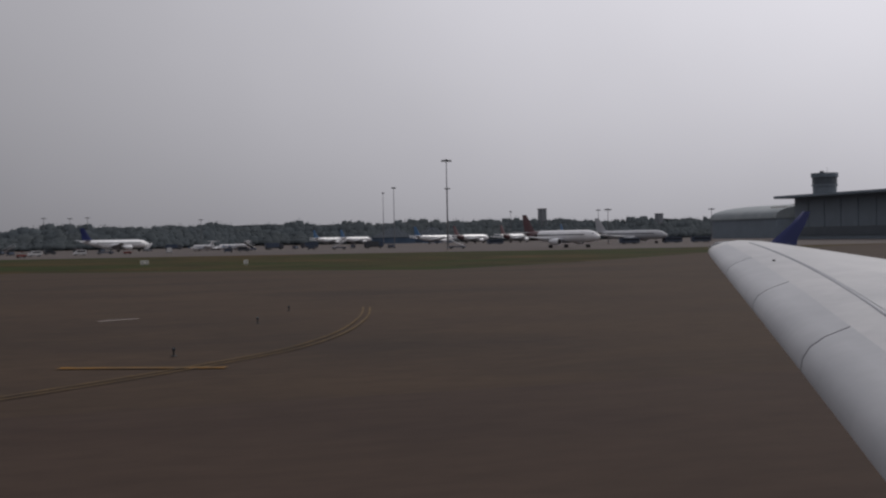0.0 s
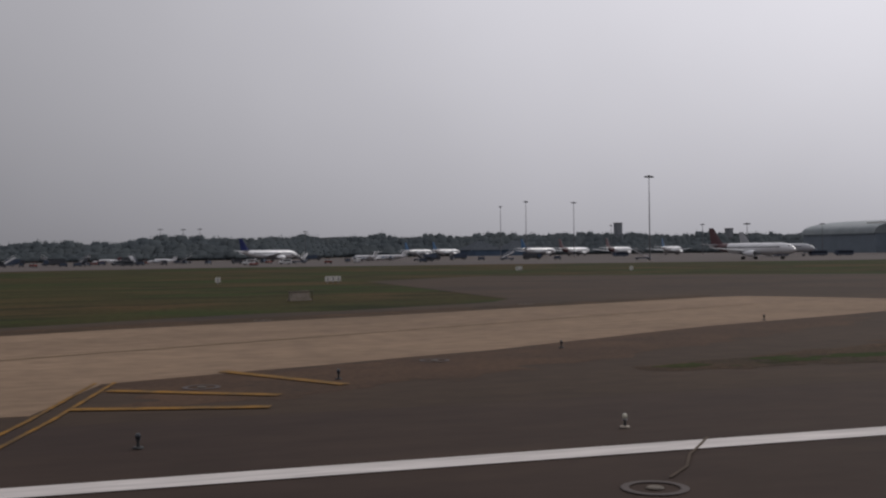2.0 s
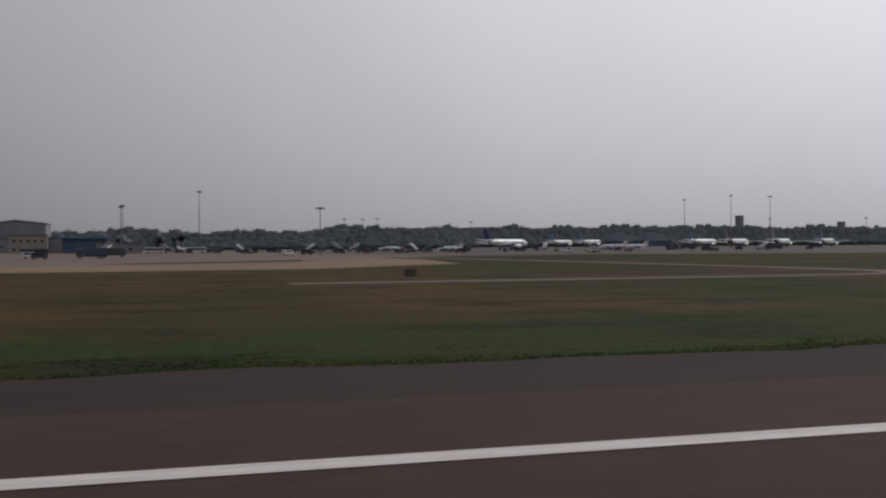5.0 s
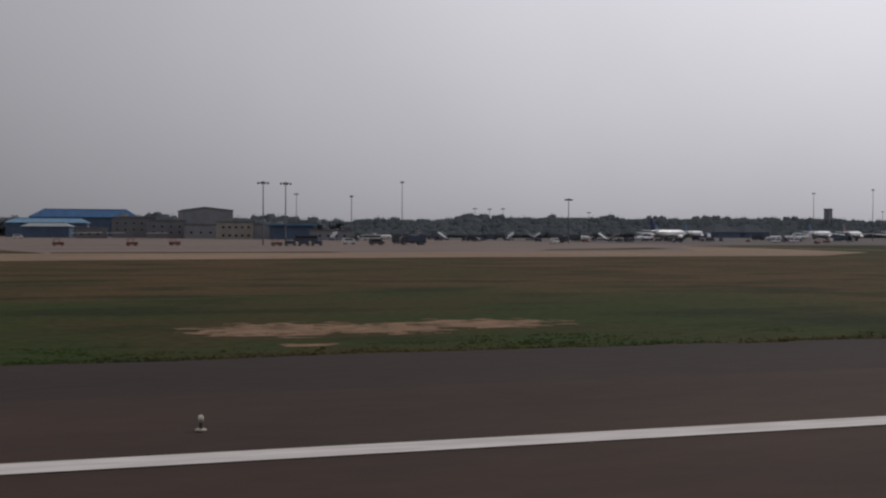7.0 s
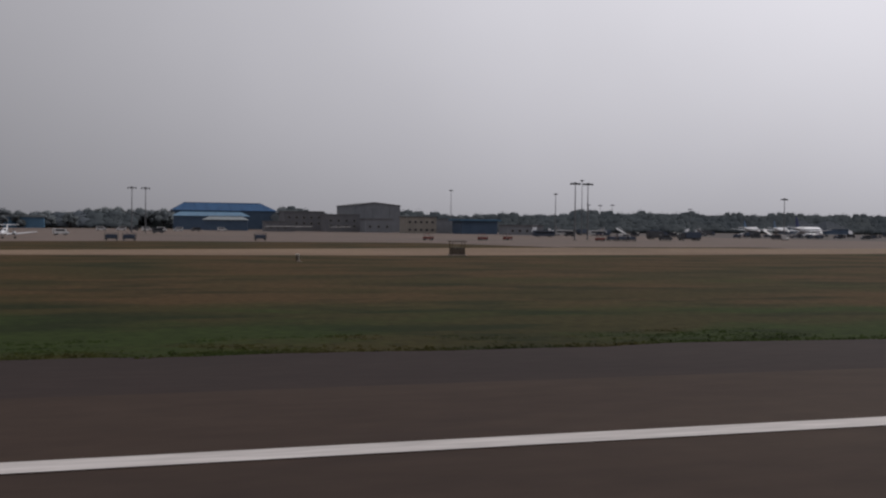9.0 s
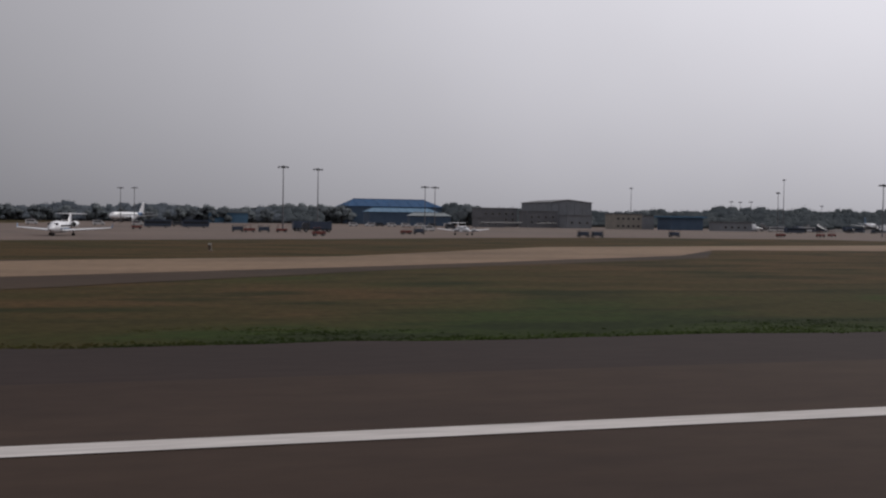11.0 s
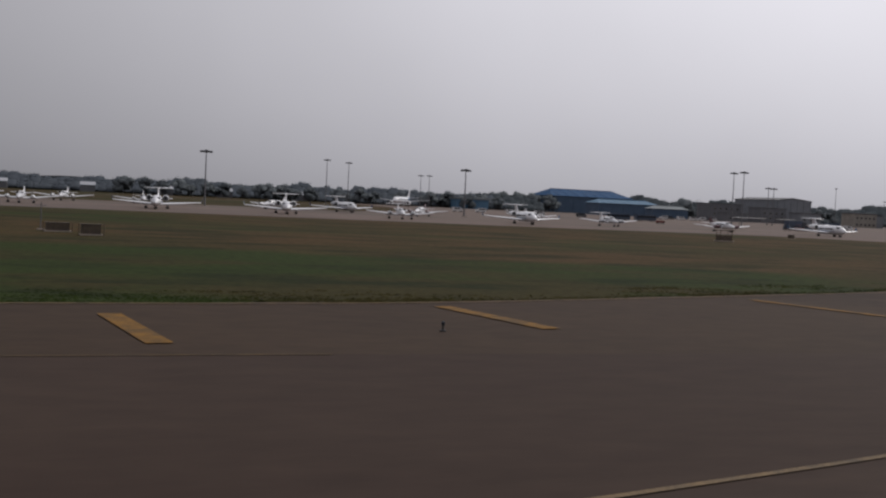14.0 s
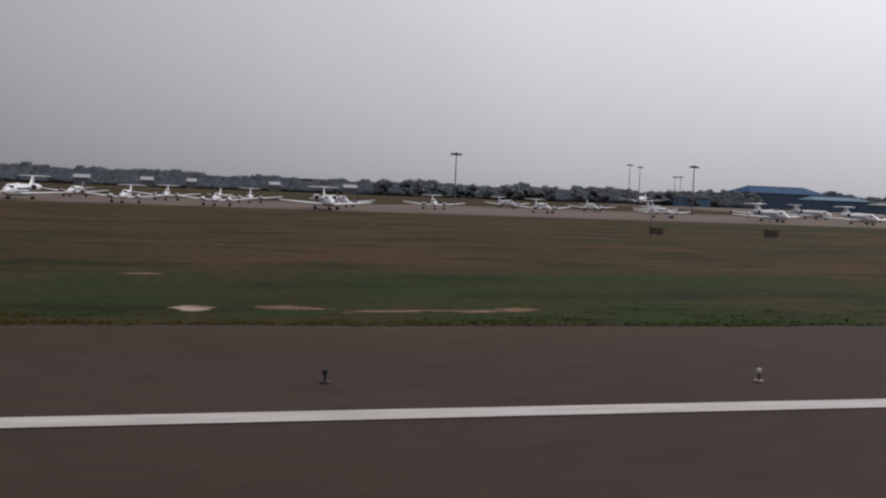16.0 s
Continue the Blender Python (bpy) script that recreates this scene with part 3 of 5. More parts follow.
def wheels(parent, spots, r, gap):
    """Landing gear legs with a pair of tyres each, from (x, y, top)."""
    for x, y, top in spots:
        leg = part("gear_leg", rod(bm_new(), (x, y, top), (x, y, r), 0.12, 0.09, 8), M_METAL, parent)
        for side in (-1, 1):
            yy = y + side * gap
            part("tyre", rod(bm_new(), (x, yy - 0.14, r), (x, yy + 0.14, r), r, r, 14), M_DARK, leg)


def airliner(label, fin, body=M_WHITE, pod=M_WHITE, tail_cone=None):
    top = thing("airliner", label, "airplane", "airliners on the apron")
    fus = part("fuselage", tube_x(bm_new(), [(18.8, 3.4, 0.06, 0.06), (18.3, 3.45, 0.6, 0.6), (17.2, 3.6, 1.2, 1.25), (15.5, 3.8, 1.7, 1.8), (13, 3.9, 1.98, 2.07), (-5, 3.9, 1.98, 2.07), (-9, 4.1, 1.85, 1.85),
                                              (-13, 4.55, 1.35, 1.35), (-16.5, 5.0, 0.7, 0.75), (-18.8, 5.25, 0.2, 0.25)], 20), body, top, smooth=True)
    part("belly", tube_x(bm_new(), [(6.5, 2.5, 0.3, 0.2), (4.5, 2.4, 1.7, 0.75), (-3.5, 2.4, 1.7, 0.75), (-6, 2.6, 0.3, 0.2)], 14), M_BELLY, top, "grey belly fairing", True)
    for s in (-1, 1):
        part("cabin_window_band", box(bm_new(), -11, 13.2, s * 1.93 - 0.05, s * 1.93 + 0.05, 4.28, 4.58), M_GLASS, fus, "dark window row")
        part("wing", foil(bm_new(), [(4.2, s * 1.7, 2.8, 7.4, 0.55), (0.3, s * 6.5, 3.3, 4.2, 0.36), (-5.2, s * 17, 4.35, 1.5, 0.14)]), M_GREY, top, "grey swept wing", True)
        part("tailplane", foil(bm_new(), [(-13.8, s * 0.6, 5.25, 3.9, 0.26), (-16.9, s * 6.2, 5.8, 1.4, 0.1)]), M_GREY, top, "", True)
        pod_ob = part("engine", tube_x(bm_new(), [(5.4, 2.15, 1.0, 1.0, s * 5.75), (5.0, 2.15, 1.14, 1.14, s * 5.75), (3.2, 2.15, 1.15, 1.15, s * 5.75), (1.6, 2.2, 0.85, 0.85, s * 5.75), (0.6, 2.25, 0.5, 0.5, s * 5.75)], 16), pod, top, "", True)
        part("intake", rod(bm_new(), (5.38, s * 5.75, 2.15), (5.43, s * 5.75, 2.15), 0.88, 0.88, 16), M_DARK, pod_ob, "dark engine intake")
        part("pylon", box(bm_new(), -0.5, 3.6, s * 5.75 - 0.15, s * 5.75 + 0.15, 2.7, 3.4), M_GREY, pod_ob)
        part("cockpit_window", box(bm_new(), 16.0, 16.7, s * 0.55 - 0.5, s * 0.55 + 0.5, 4.55, 4.95), M_GLASS, fus)
    part("fin", foil(bm_new(), [(-11.6, 0, 5.5, 6.2, 0.34), (-13.2, 0, 6.6, 4.8, 0.3), (-16.7, 0, 11.8, 2.2, 0.13)], False), fin, top, "painted tail fin", True)
    if tail_cone:
        part("tail_band", tube_x(bm_new(), [(-9.5, 4.14, 1.81, 1.81), (-13, 4.55, 1.39, 1.39), (-16.0, 4.95, 0.82, 0.86)], 20), tail_cone, top, "painted rear fuselage", True)
    wheels(top, [(13.2, 0, 2.4), (-0.8, -3.8, 2.9), (-0.8, 3.8, 2.9)], 0.55, 0.42)
    return top


def bizjet(label, stripe=M_TEAL, engine=M_WHITE):
    top = thing("business_jet", label, "airplane", "parked light aircraft")
    fus = part("fuselage", tube_x(bm_new(), [(9.0, 1.85, 0.05, 0.05), (8.5, 1.9, 0.4, 0.4), (7.2, 2.05, 0.85, 0.85), (5.6, 2.2, 1.12, 1.15), (-3.5, 2.2, 1.12, 1.15), (-6.5, 2.5, 0.75, 0.8), (-9, 2.85, 0.15, 0.2)], 18), M_WHITE, top, smooth=True)
    for s in (-1, 1):
        part("wing", foil(bm_new(), [(2.4, s * 0.8, 1.45, 3.9, 0.34), (-2.2, s * 9.2, 2.05, 1.3, 0.12)]), M_WHITE, top, "", True)
        part("winglet", foil(bm_new(), [(-2.3, s * 9.2, 2.05, 1.2, 0.1), (-3.1, s * 9.4, 2.9, 0.5, 0.06)], False), stripe, top, "", True)
        nac = part("engine", tube_x(bm_new(), [(-2.9, 2.75, 0.52, 0.52, s * 1.72), (-3.3, 2.75, 0.66, 0.66, s * 1.72), (-4.8, 2.75, 0.66, 0.66, s * 1.72), (-6.4, 2.8, 0.4, 0.4, s * 1.72)], 16), engine, top, "", True)
        part("intake", rod(bm_new(), (-2.9, s * 1.72, 2.75), (-2.86, s * 1.72, 2.75), 0.46, 0.46, 16), M_DARK, nac, "dark engine intake")
        part("tailplane", foil(bm_new(), [(-7.4, s * 0.05, 4.85, 1.8, 0.14), (-8.4, s * 3.0, 4.85, 0.8, 0.07)]), M_WHITE, top, "", True)
        part("cockpit_window", box(bm_new(), 5.9, 6.9, s * 0.5 - 0.42, s * 0.5 + 0.42, 2.62, 2.98), M_GLASS, fus, "dark cockpit window")
        part("cabin_window_band", box(bm_new(), -2.6, 4.6, s * 1.1 - 0.04, s * 1.1 + 0.04, 2.3, 2.6), M_GLASS, fus, "dark window row")
        part("stripe", box(bm_new(), -3.4, 5.4, s * 1.11 - 0.03, s * 1.11 + 0.03, 1.85, 2.0), stripe, fus, "coloured stripe")
    part("fin", foil(bm_new(), [(-5.2, 0, 2.9, 3.2, 0.26), (-7.3, 0, 4.95, 1.8, 0.16)], False), M_WHITE, top, "", True)
    wheels(top, [(6.4, 0, 1.0), (-0.6, -2.2, 1.05), (-0.6, 2.2, 1.05)], 0.26, 0.16)
    return settle(top, 0.5)


def twin_prop(label, trim=M_TEAL, t_tail=True, body=M_WHITE):
    top = thing("propeller_airplane", label, "airplane", "parked light aircraft")
    fus = part("fuselage", tube_x(bm_new(), [(6.2, 1.6, 0.06, 0.06), (5.7, 1.65, 0.34, 0.34), (4.2, 1.8, 0.6, 0.6), (2.6, 2.0, 0.76, 0.85), (-2.0, 2.0, 0.76, 0.85), (-4.4, 2.15, 0.42, 0.5), (-6.3, 2.3, 0.1, 0.14)], 16), body, top, smooth=True)
    for s in (-1, 1):
        part("wing", foil(bm_new(), [(1.9, s * 0.6, 1.35, 2.3, 0.28), (1.2, s * 3.0, 1.5, 2.0, 0.24), (0.4, s * 7.6, 2.05, 1.1, 0.12)]), body, top, "", True)
        nac = part("engine", tube_x(bm_new(), [(3.9, 1.75, 0.15, 0.15, s * 2.5), (3.5, 1.75, 0.38, 0.4, s * 2.5), (1.6, 1.7, 0.42, 0.46, s * 2.5), (-0.6, 1.6, 0.14, 0.16, s * 2.5)], 12), trim, top, "", True)
        for a in (90, 210, 330):
            d = Vector((0, math.cos(radians(a)), math.sin(radians(a))))
            p = Vector((3.86, s * 2.5, 1.75))
            part("propeller_blade", rod(bm_new(), p, p + d * 1.15, 0.06, 0.035, 6), M_DARK, nac)
        part("tailplane", foil(bm_new(), [(-5.6 if t_tail else -4.9, s * 0.05, 3.7 if t_tail else 2.4, 1.2, 0.12), (-6.1 if t_tail else -5.4, s * 2.7, 3.7 if t_tail else 2.5, 0.7, 0.06)]), body, top, "", True)
        part("cockpit_window", box(bm_new(), 2.9, 3.7, s * 0.36 - 0.3, s * 0.36 + 0.3, 2.35, 2.68), M_GLASS, fus, "dark cockpit window")
        part("cabin_window_band", box(bm_new(), -1.6, 2.2, s * 0.74 - 0.04, s * 0.74 + 0.04, 2.15, 2.4), M_GLASS, fus, "dark window row")
    part("fin", foil(bm_new(), [(-4.0, 0, 2.3, 2.3, 0.2), (-5.4, 0, 3.8, 1.2, 0.12)], False), trim if not t_tail else body, top, "", True)
    wheels(top, [(4.4, 0, 0.95), (0.6, -2.5, 1.05), (0.6, 2.5, 1.05)], 0.22, 0.12)
    return settle(top, 0.4)


place_all(airliner("white airliner with a dark blue tail fin on the apron", M_NAVY), [(0, 560, 30)])
place_all(airliner("white airliner with a dark red tail on the apron", M_RED, tail_cone=M_RED), [(147, 346, -68), (258, 680, 36), (232, 697, 32)])
place_all(airliner("grey-white airliner with a pale tail beside the terminal", M_GREY, M_GREY, M_GREY), [(222, 441, -58)])
place_all(airliner("white airliner with a blue tail fin, far across the apron", M_TEAL), [(207, 702, 28), (302, 686, 40), (186, 852, 36), (168, 872, 36)])
place_all(airliner("white airliner with a white and blue tail, parked far off", M_WHITE, tail_cone=M_TEAL), [(-521, 668, 237)])
place_all(bizjet("white business jet with a high tail on the apron"), [(-540, 228, -101), (-623, 230, -97), (-677, 238, -99), (-822, 211, -95), (-879, 215, -103), (52, 512, 150), (38, 505, 120)])
place_all(bizjet("white business jet with a dark stripe and grey engines", M_NAVY, M_GREY), [(-705, 236, -96), (-649, 298, -84)])
place_all(twin_prop("white twin-propeller airplane with grey engines", M_GREY), [(-593, 246, -97), (-653, 230, -100), (-760, 252, -94), (-788, 253, -102), (-832, 256, -97), (-860, 212, -99), (-851, 255, -95), (-747, 314, -84), (-436, 288, -92), (-57, 482, 178)])
place_all(twin_prop("white low-wing twin-propeller airplane with a red tail", M_RED, False), [(-568, 233, -94), (-631, 284, -120), (-812, 246, -89), (-871, 262, -104), (-80, 504, 176)])
place_all(twin_prop("plain white twin-propeller airplane", M_WHITE, False), [(-595, 290, -94), (-669, 298, -130), (-704, 299, -92), (-724, 302, -99), (-732, 242, -93), (-843, 214, -101), (-171, 549, 5)])


# ---- flood light masts ----
def mast(h, arms=8):
    top = thing("floodlight_mast", "tall grey steel floodlight mast on the apron", "light mast", "floodlight masts")
    part("pole", rod(bm_new(), (0, 0, 0), (0, 0, h - 0.3), 0.25, 0.12, 12), M_POLE, top, smooth=True)
    part("base_plate", box(bm_new(), -0.7, 0.7, -0.7, 0.7, 0, 0.25, 0.05), M_CEMENT, top)
    head = bm_new()
    box(head, -1.75, 1.75, -0.12, 0.12, h - 0.75, h - 0.55)
    box(head, -0.12, 0.12, -1.2, 1.2, h - 0.75, h - 0.55)
    rod(head, (0, 0, h - 0.9), (0, 0, h - 0.35), 0.42, 0.42, 12)
    crown = part("head_frame", head, M_POLE, top)
    for k in range(arms):
        x, y = (-1.5 + 3.0 * (k % 4) / 3, -0.35 if k < 4 else 0.35)
        part("floodlight", box(bm_new(), x - 0.24, x + 0.24, y - 0.2, y + 0.2, h - 1.12, h - 0.74, 0.04), M_DARK, crown, "dark floodlight housing")
    return top


for x, y, h, turn in ((107, 348.5, 31, 10), (143.7, 563.4, 32.2, 40), (156.9, 641, 32.7, 80), (176.9, 572.8, 32.2, 15), (-45.7, 774.4, 22.6, 5), (-29.4, 786.9, 22.6, 5), (-17.8, 788.8, 23.0, 5), (-168.3, 525, 29.8, 60), (-134.4, 395, 18.0, 10),
                      (-263.9, 326.2, 19.5, 0), (-256.1, 333, 19.7, 0), (-204.4, 477.5, 20.8, 70), (-202.1, 645.2, 27.2, 40), (-475.7, 359.6, 21.7, 0), (-457.8, 393, 22.7, 0), (-609.9, 306.8, 14.8, 20), (-687, 307, 16, 20), (-764.4, 312.5, 16.6, 10),
                      (-588.7, 539.7, 22.5, 0), (-604.5, 520.1, 22.7, 0), (-525.3, 616.4, 19.8, 0), (-517.9, 622.6, 20.1, 0), (300, 640, 21, 20), (225, 470, 17, 0), (262, 700, 22, 60), (60, 800, 21, 0), (335, 560, 19, 0), (-400.9, 447.8, 18.8, 0), (-395.5, 451, 18.8, 0)):
    mast(h).matrix_basis = put(x, y, 0, turn)


# ---- buildings ----
def windows(parent, xs, zs, y, w, h, face=-1):
    for z in zs:
        for x in xs:
            win = part("window", box(bm_new(), x - w / 2, x + w / 2, y + face * 0.12, y + 0.1, z, z + h), M_CREAM, parent)
            part("pane", box(bm_new(), x - w / 2 + 0.12, x + w / 2 - 0.12, y + face * 0.16, y + face * 0.11, z + 0.12, z + h - 0.12), M_GLASS, win, "dark window pane")


def block(name, label, w, d, h, wall, roof, over=0.4, roof_h=0.6, rows=(), cols=(), door=0.0):
    """A flat-roofed building whose front is its -y side."""
    top = thing(name, label, "building")
    body = part("wall", box(bm_new(), -w / 2, w / 2, -d / 2, d / 2, 0, h), wall, top)
    part("roof", box(bm_new(), -w / 2 - over, w / 2 + over, -d / 2 - over, d / 2 + over, h, h + roof_h, 0.08), roof, top)
    windows(body, cols, rows, -d / 2, 1.5, 1.3)
    if door:
        part("door", box(bm_new(), -door / 2, door / 2, -d / 2 - 0.15, -d / 2 + 0.05, 0, min(h * 0.8, 5)), M_BLUEWALL, body, "dark sliding door")
    return top


def hipped(name, label, w, d, eave, ridge, inset, wall, roof, doors=3):
    top = thing(name, label, "hangar")
    body = part("wall", box(bm_new(), -w / 2 + 1, w / 2 - 1, -d / 2 + 1, d / 2 - 1, 0, eave), wall, top)
    bm = bm_new()
    lo = [bm.verts.new(p) for p in ((-w / 2, -d / 2, eave), (w / 2, -d / 2, eave), (w / 2, d / 2, eave), (-w / 2, d / 2, eave))]
    hi = [bm.verts.new((-w / 2 + inset, 0, ridge)), bm.verts.new((w / 2 - inset, 0, ridge))]
    bm.faces.new((lo[0], lo[1], hi[1], hi[0]))
    bm.faces.new((lo[1], lo[2], hi[1]))
    bm.faces.new((lo[2], lo[3], hi[0], hi[1]))
    bm.faces.new((lo[3], lo[0], hi[0]))
    bm.faces.new(lo[::-1])
    ro = part("roof", bm, roof, top)
    part("ridge_cap", box(bm_new(), -w / 2 + inset, w / 2 - inset, -0.5, 0.5, ridge - 0.15, ridge + 0.3), roof, ro)
    n = 9
    for k in range(1, n):
        x = -w / 2 + w * k / n
        zt = eave + (ridge - eave) * min(1, (w / 2 - abs(x)) / inset)
        yt = -d / 2 * (1 - (zt - eave) / (ridge - eave))
        part("roof_seam", rod(bm_new(), (x, -d / 2, eave + 0.1), (x, yt, zt + 0.1), 0.14, 0.14, 4), roof, ro)
    for k in range(doors):
        a = -w / 2 + 3 + (w - 6) * k / doors
        part("door", box(bm_new(), a + 0.4, a + (w - 6) / doors - 0.4, -d / 2 + 0.8, -d / 2 + 1.05, 0, eave * 0.82), M_BLUEWALL, body, "dark hangar door")
    return top


hipped("blue_hangar", "large hangar with a hipped blue sheet roof", 74, 44, 13.2, 18.9, 9, M_BLUEWALL, M_BLUEROOF, 4).matrix_basis = put(-326, 806, 0, 0)
hipped("low_blue_shed", "long low shed with a pale blue roof", 48, 24, 8.6, 11.4, 5, M_BLUEWALL, M_PALEBLUE, 5).matrix_basis = put(-345, 700, 0, -3)
hipped("pale_roof_shed", "low open shed with a white-edged roof", 27, 16, 6.2, 8.2, 4, M_BLUEWALL, M_HALLROOF, 3).matrix_basis = put(-342, 642, 0, -8)
gable = thing("stone_hall", "broad grey hall with a shallow gable roof", "building")
gw = part("wall", loft(bm_new(), [[(-13.8, y, 0), (13.8, y, 0), (13.8, y, 15.8), (-2, y, 17.2), (-13.8, y, 15.6)] for y in (-25, 25)]), M_STONE, gable)
for s in (-1, 1):
    part("roof", loft(bm_new(), [[(-2, y, 17.2), (s * 14.2, y, 15.6), (s * 14.2, y, 16.0), (-2, y, 17.7)] for y in (-25.6, 25.6)]), M_ROOFGREY, gable)
for k in range(6):
    part("pilaster", box(bm_new(), -13.4 + 5.2 * k, -12.8 + 5.2 * k, -25.3, -24.9, 0, 15.0), M_STONE, gw)
gable.matrix_basis = put(-256, 645, 0, 0)
block("hazed_offices", "wide haze-greyed brown office block behind the apron", 24, 18, 11.4, M_HAZEBROWN, M_ROOFGREY, rows=(4.0, 7.6), cols=[-9 + 4.5 * k for k in range(5)]).matrix_basis = put(-296, 650, 0, 0)
block("annex_block", "haze-greyed brown annex with a flat roof", 20, 14, 9.6, M_HAZEBROWN, M_ROOFGREY, rows=(2.6, 5.8), cols=[-7 + 4.6 * k for k in range(4)]).matrix_basis = put(-279, 618, 0, 0)
block("grey_annex", "low grey block with a flat roof beside the hall", 16, 12, 7.2, M_STONE, M_ROOFGREY, rows=(2.6,), cols=(-5, 0, 5)).matrix_basis = put(-262, 600, 0, 0)
block("cream_office", "two-storey cream office with dark windows", 17.4, 12, 8.6, M_CREAM, M_ROOFGREY, rows=(1.2, 5.4), cols=[-6.4 + 3.2 * k for k in range(5)]).matrix_basis = put(-247, 566, 0, 0)
block("blue_workshop", "blue workshop with a pale roof edge and dark bays", 20, 16, 7.0, M_BLUEWALL, M_PALEBLUE, over=1.6, roof_h=0.9, door=9).matrix_basis = put(-220.5, 548, 0, 0)
block("grey_link", "plain grey link block between office and workshop", 12, 10, 7.4, M_STONE, M_ROOFGREY).matrix_basis = put(-233, 572, 0, 0)
for x, y, w in ((-285, 590, 11), (-320, 584, 15), (-306, 590, 9)):
    shelter = thing("shade_shelter", "low open shelter with a white sheet roof", "shelter")
    part("roof", loft(bm_new(), [[(-w / 2, yy, 2.7), (w / 2, yy, 2.9), (w / 2, yy, 3.1), (-w / 2, yy, 2.9)] for yy in (-3, 3)]), M_SIGN, shelter, "white sheet roof")
    for px in (-w / 2 + 0.4, 0, w / 2 - 0.4):
        for py in (-2.7, 2.7):
            part("post", rod(bm_new(), (px, py, 0), (px, py, 2.85), 0.09, 0.09, 6), M_POLE, shelter)
    shelter.matrix_basis = put(x, y, 0, 0)
block("low_workshop", "low grey workshop beside the blue one", 20, 12, 4.6, M_STONE, M_ROOFGREY, rows=(1.4,), cols=(-7, -3, 1, 5)).matrix_basis = put(-205, 520, 0, 0)
block("low_gate_house", "low haze-greyed brown hut with a flat roof", 16, 10, 5.2, M_HAZEBROWN, M_ROOFGREY, rows=(1.6,), cols=(-5, -1, 3)).matrix_basis = put(-318, 600, 0, 0)
for x, y, w in ((-457, 716, 24),):
    block("long_shed", "long low shed with a pale roof", w, 14, 6.6, M_PALEBLUE, M_HALLROOF, over=1.0, roof_h=1.2).matrix_basis = put(x, y, 0, 0)
for x, w in ((-886, 10), (-846, 8), (-818, 6), (-764, 7), (-713, 9), (-664, 8), (-627, 10), (-574, 9)):
    hut = block("white_house", "low haze-greyed brown house with a white pitched sheet roof", w, 6, 3.9, M_HAZEBROWN, M_ROOFGREY, over=0.1, roof_h=0.1)
    part("pitched_roof", loft(bm_new(), [[(px, -3.6, 4.4), (px, 0, 6.4), (px, 3.6, 4.4)] for px in (-w / 2 - 0.2, w / 2 + 0.2)]), M_GREY, hut, "white pitched sheet roof")
    hut.matrix_basis = put(x, 724, 0, 0)

for x, y, w in ((222, 872, 30), (258, 880, 30)):
    hipped("dark_hangar", "dark hangar under a steep hipped roof behind the stands", w, w, 5.0, 13.4, w / 2 - 1.5, M_BLUEWALL, M_DARKROOF, 2).matrix_basis = put(x, y, 0, 6)

terminal = thing("terminal_building", "dark slate-blue terminal with a thin overhanging roof", "building")
tw = part("wall", box(bm_new(), 0, 170, -190, 0, 0, 21.6), M_SLATE, terminal)
part("roof", box(bm_new(), -9, 180, -200, 6, 21.6, 23.0, 0.3), M_SLATE, terminal, "thin overhanging roof")
for k in range(14):
    part("wall_panel", box(bm_new(), -0.3, 0.02, -12 - 13 * k, -2 - 13 * k, 2.2, 20.2, 0.08), M_SLATE, tw)
part("window_band", box(bm_new(), -0.5, 0.02, -188, -2, 2.0, 6.4), M_DULLGLASS, tw, "dull glazed band")
terminal.matrix_basis = put(344, 492, 0, 0)

tower = thing("control_tower", "round dark control tower behind the terminal", "tower")
part("shaft", rod(bm_new(), (0, 0, 0), (0, 0, 33), 7.4, 7.4, 20), M_SLATE, tower, smooth=True)
part("gallery", rod(bm_new(), (0, 0, 33), (0, 0, 34.2), 8.0, 8.0, 20), M_SLATE, tower)
cab = part("cab", rod(bm_new(), (0, 0, 34.2), (0, 0, 38.6), 7.6, 7.7, 20), M_DULLGLASS, tower, "dull glazed control room")
part("roof", rod(bm_new(), (0, 0, 38.6), (0, 0, 41.4), 8.3, 8.5, 20), M_SLATE, tower)
part("antenna", rod(bm_new(), (2, 0, 41.4), (2, 0, 45), 0.15, 0.08, 6), M_POLE, tower)
part("radar", box(bm_new(), -3.4, -0.6, -0.5, 0.5, 41.4, 42.8, 0.1), M_POLE, tower)
tower.matrix_basis = put(439, 595, 0, 0)

hall = thing("arched_hall", "long hall with a pale arched roof and white skylights", "building")
arc = [(-62 * math.cos(math.pi * i / 18), 13 + 10.4 * math.sin(math.pi * i / 18) ** 0.7) for i in range(19)]
part("wall", box(bm_new(), -61, 61, 0.5, 79, 0, 13.1), M_SLATE, hall)
hr = part("roof", loft(bm_new(), [[(x, y, z) for x, z in arc] for y in (0, 80)]), M_HALLROOF, hall, "pale arched roof", True)
for k, a in enumerate((4, 6, 8, 10, 12, 14)):
    x, z = arc[a]
    part("skylight", box(bm_new(), x - 3.2, x + 3.2, 4, 22, z - 0.6, z + 0.35), M_SIGN, hr, "white skylight strip")
hall.matrix_basis = put(470, 604, 0, 0)

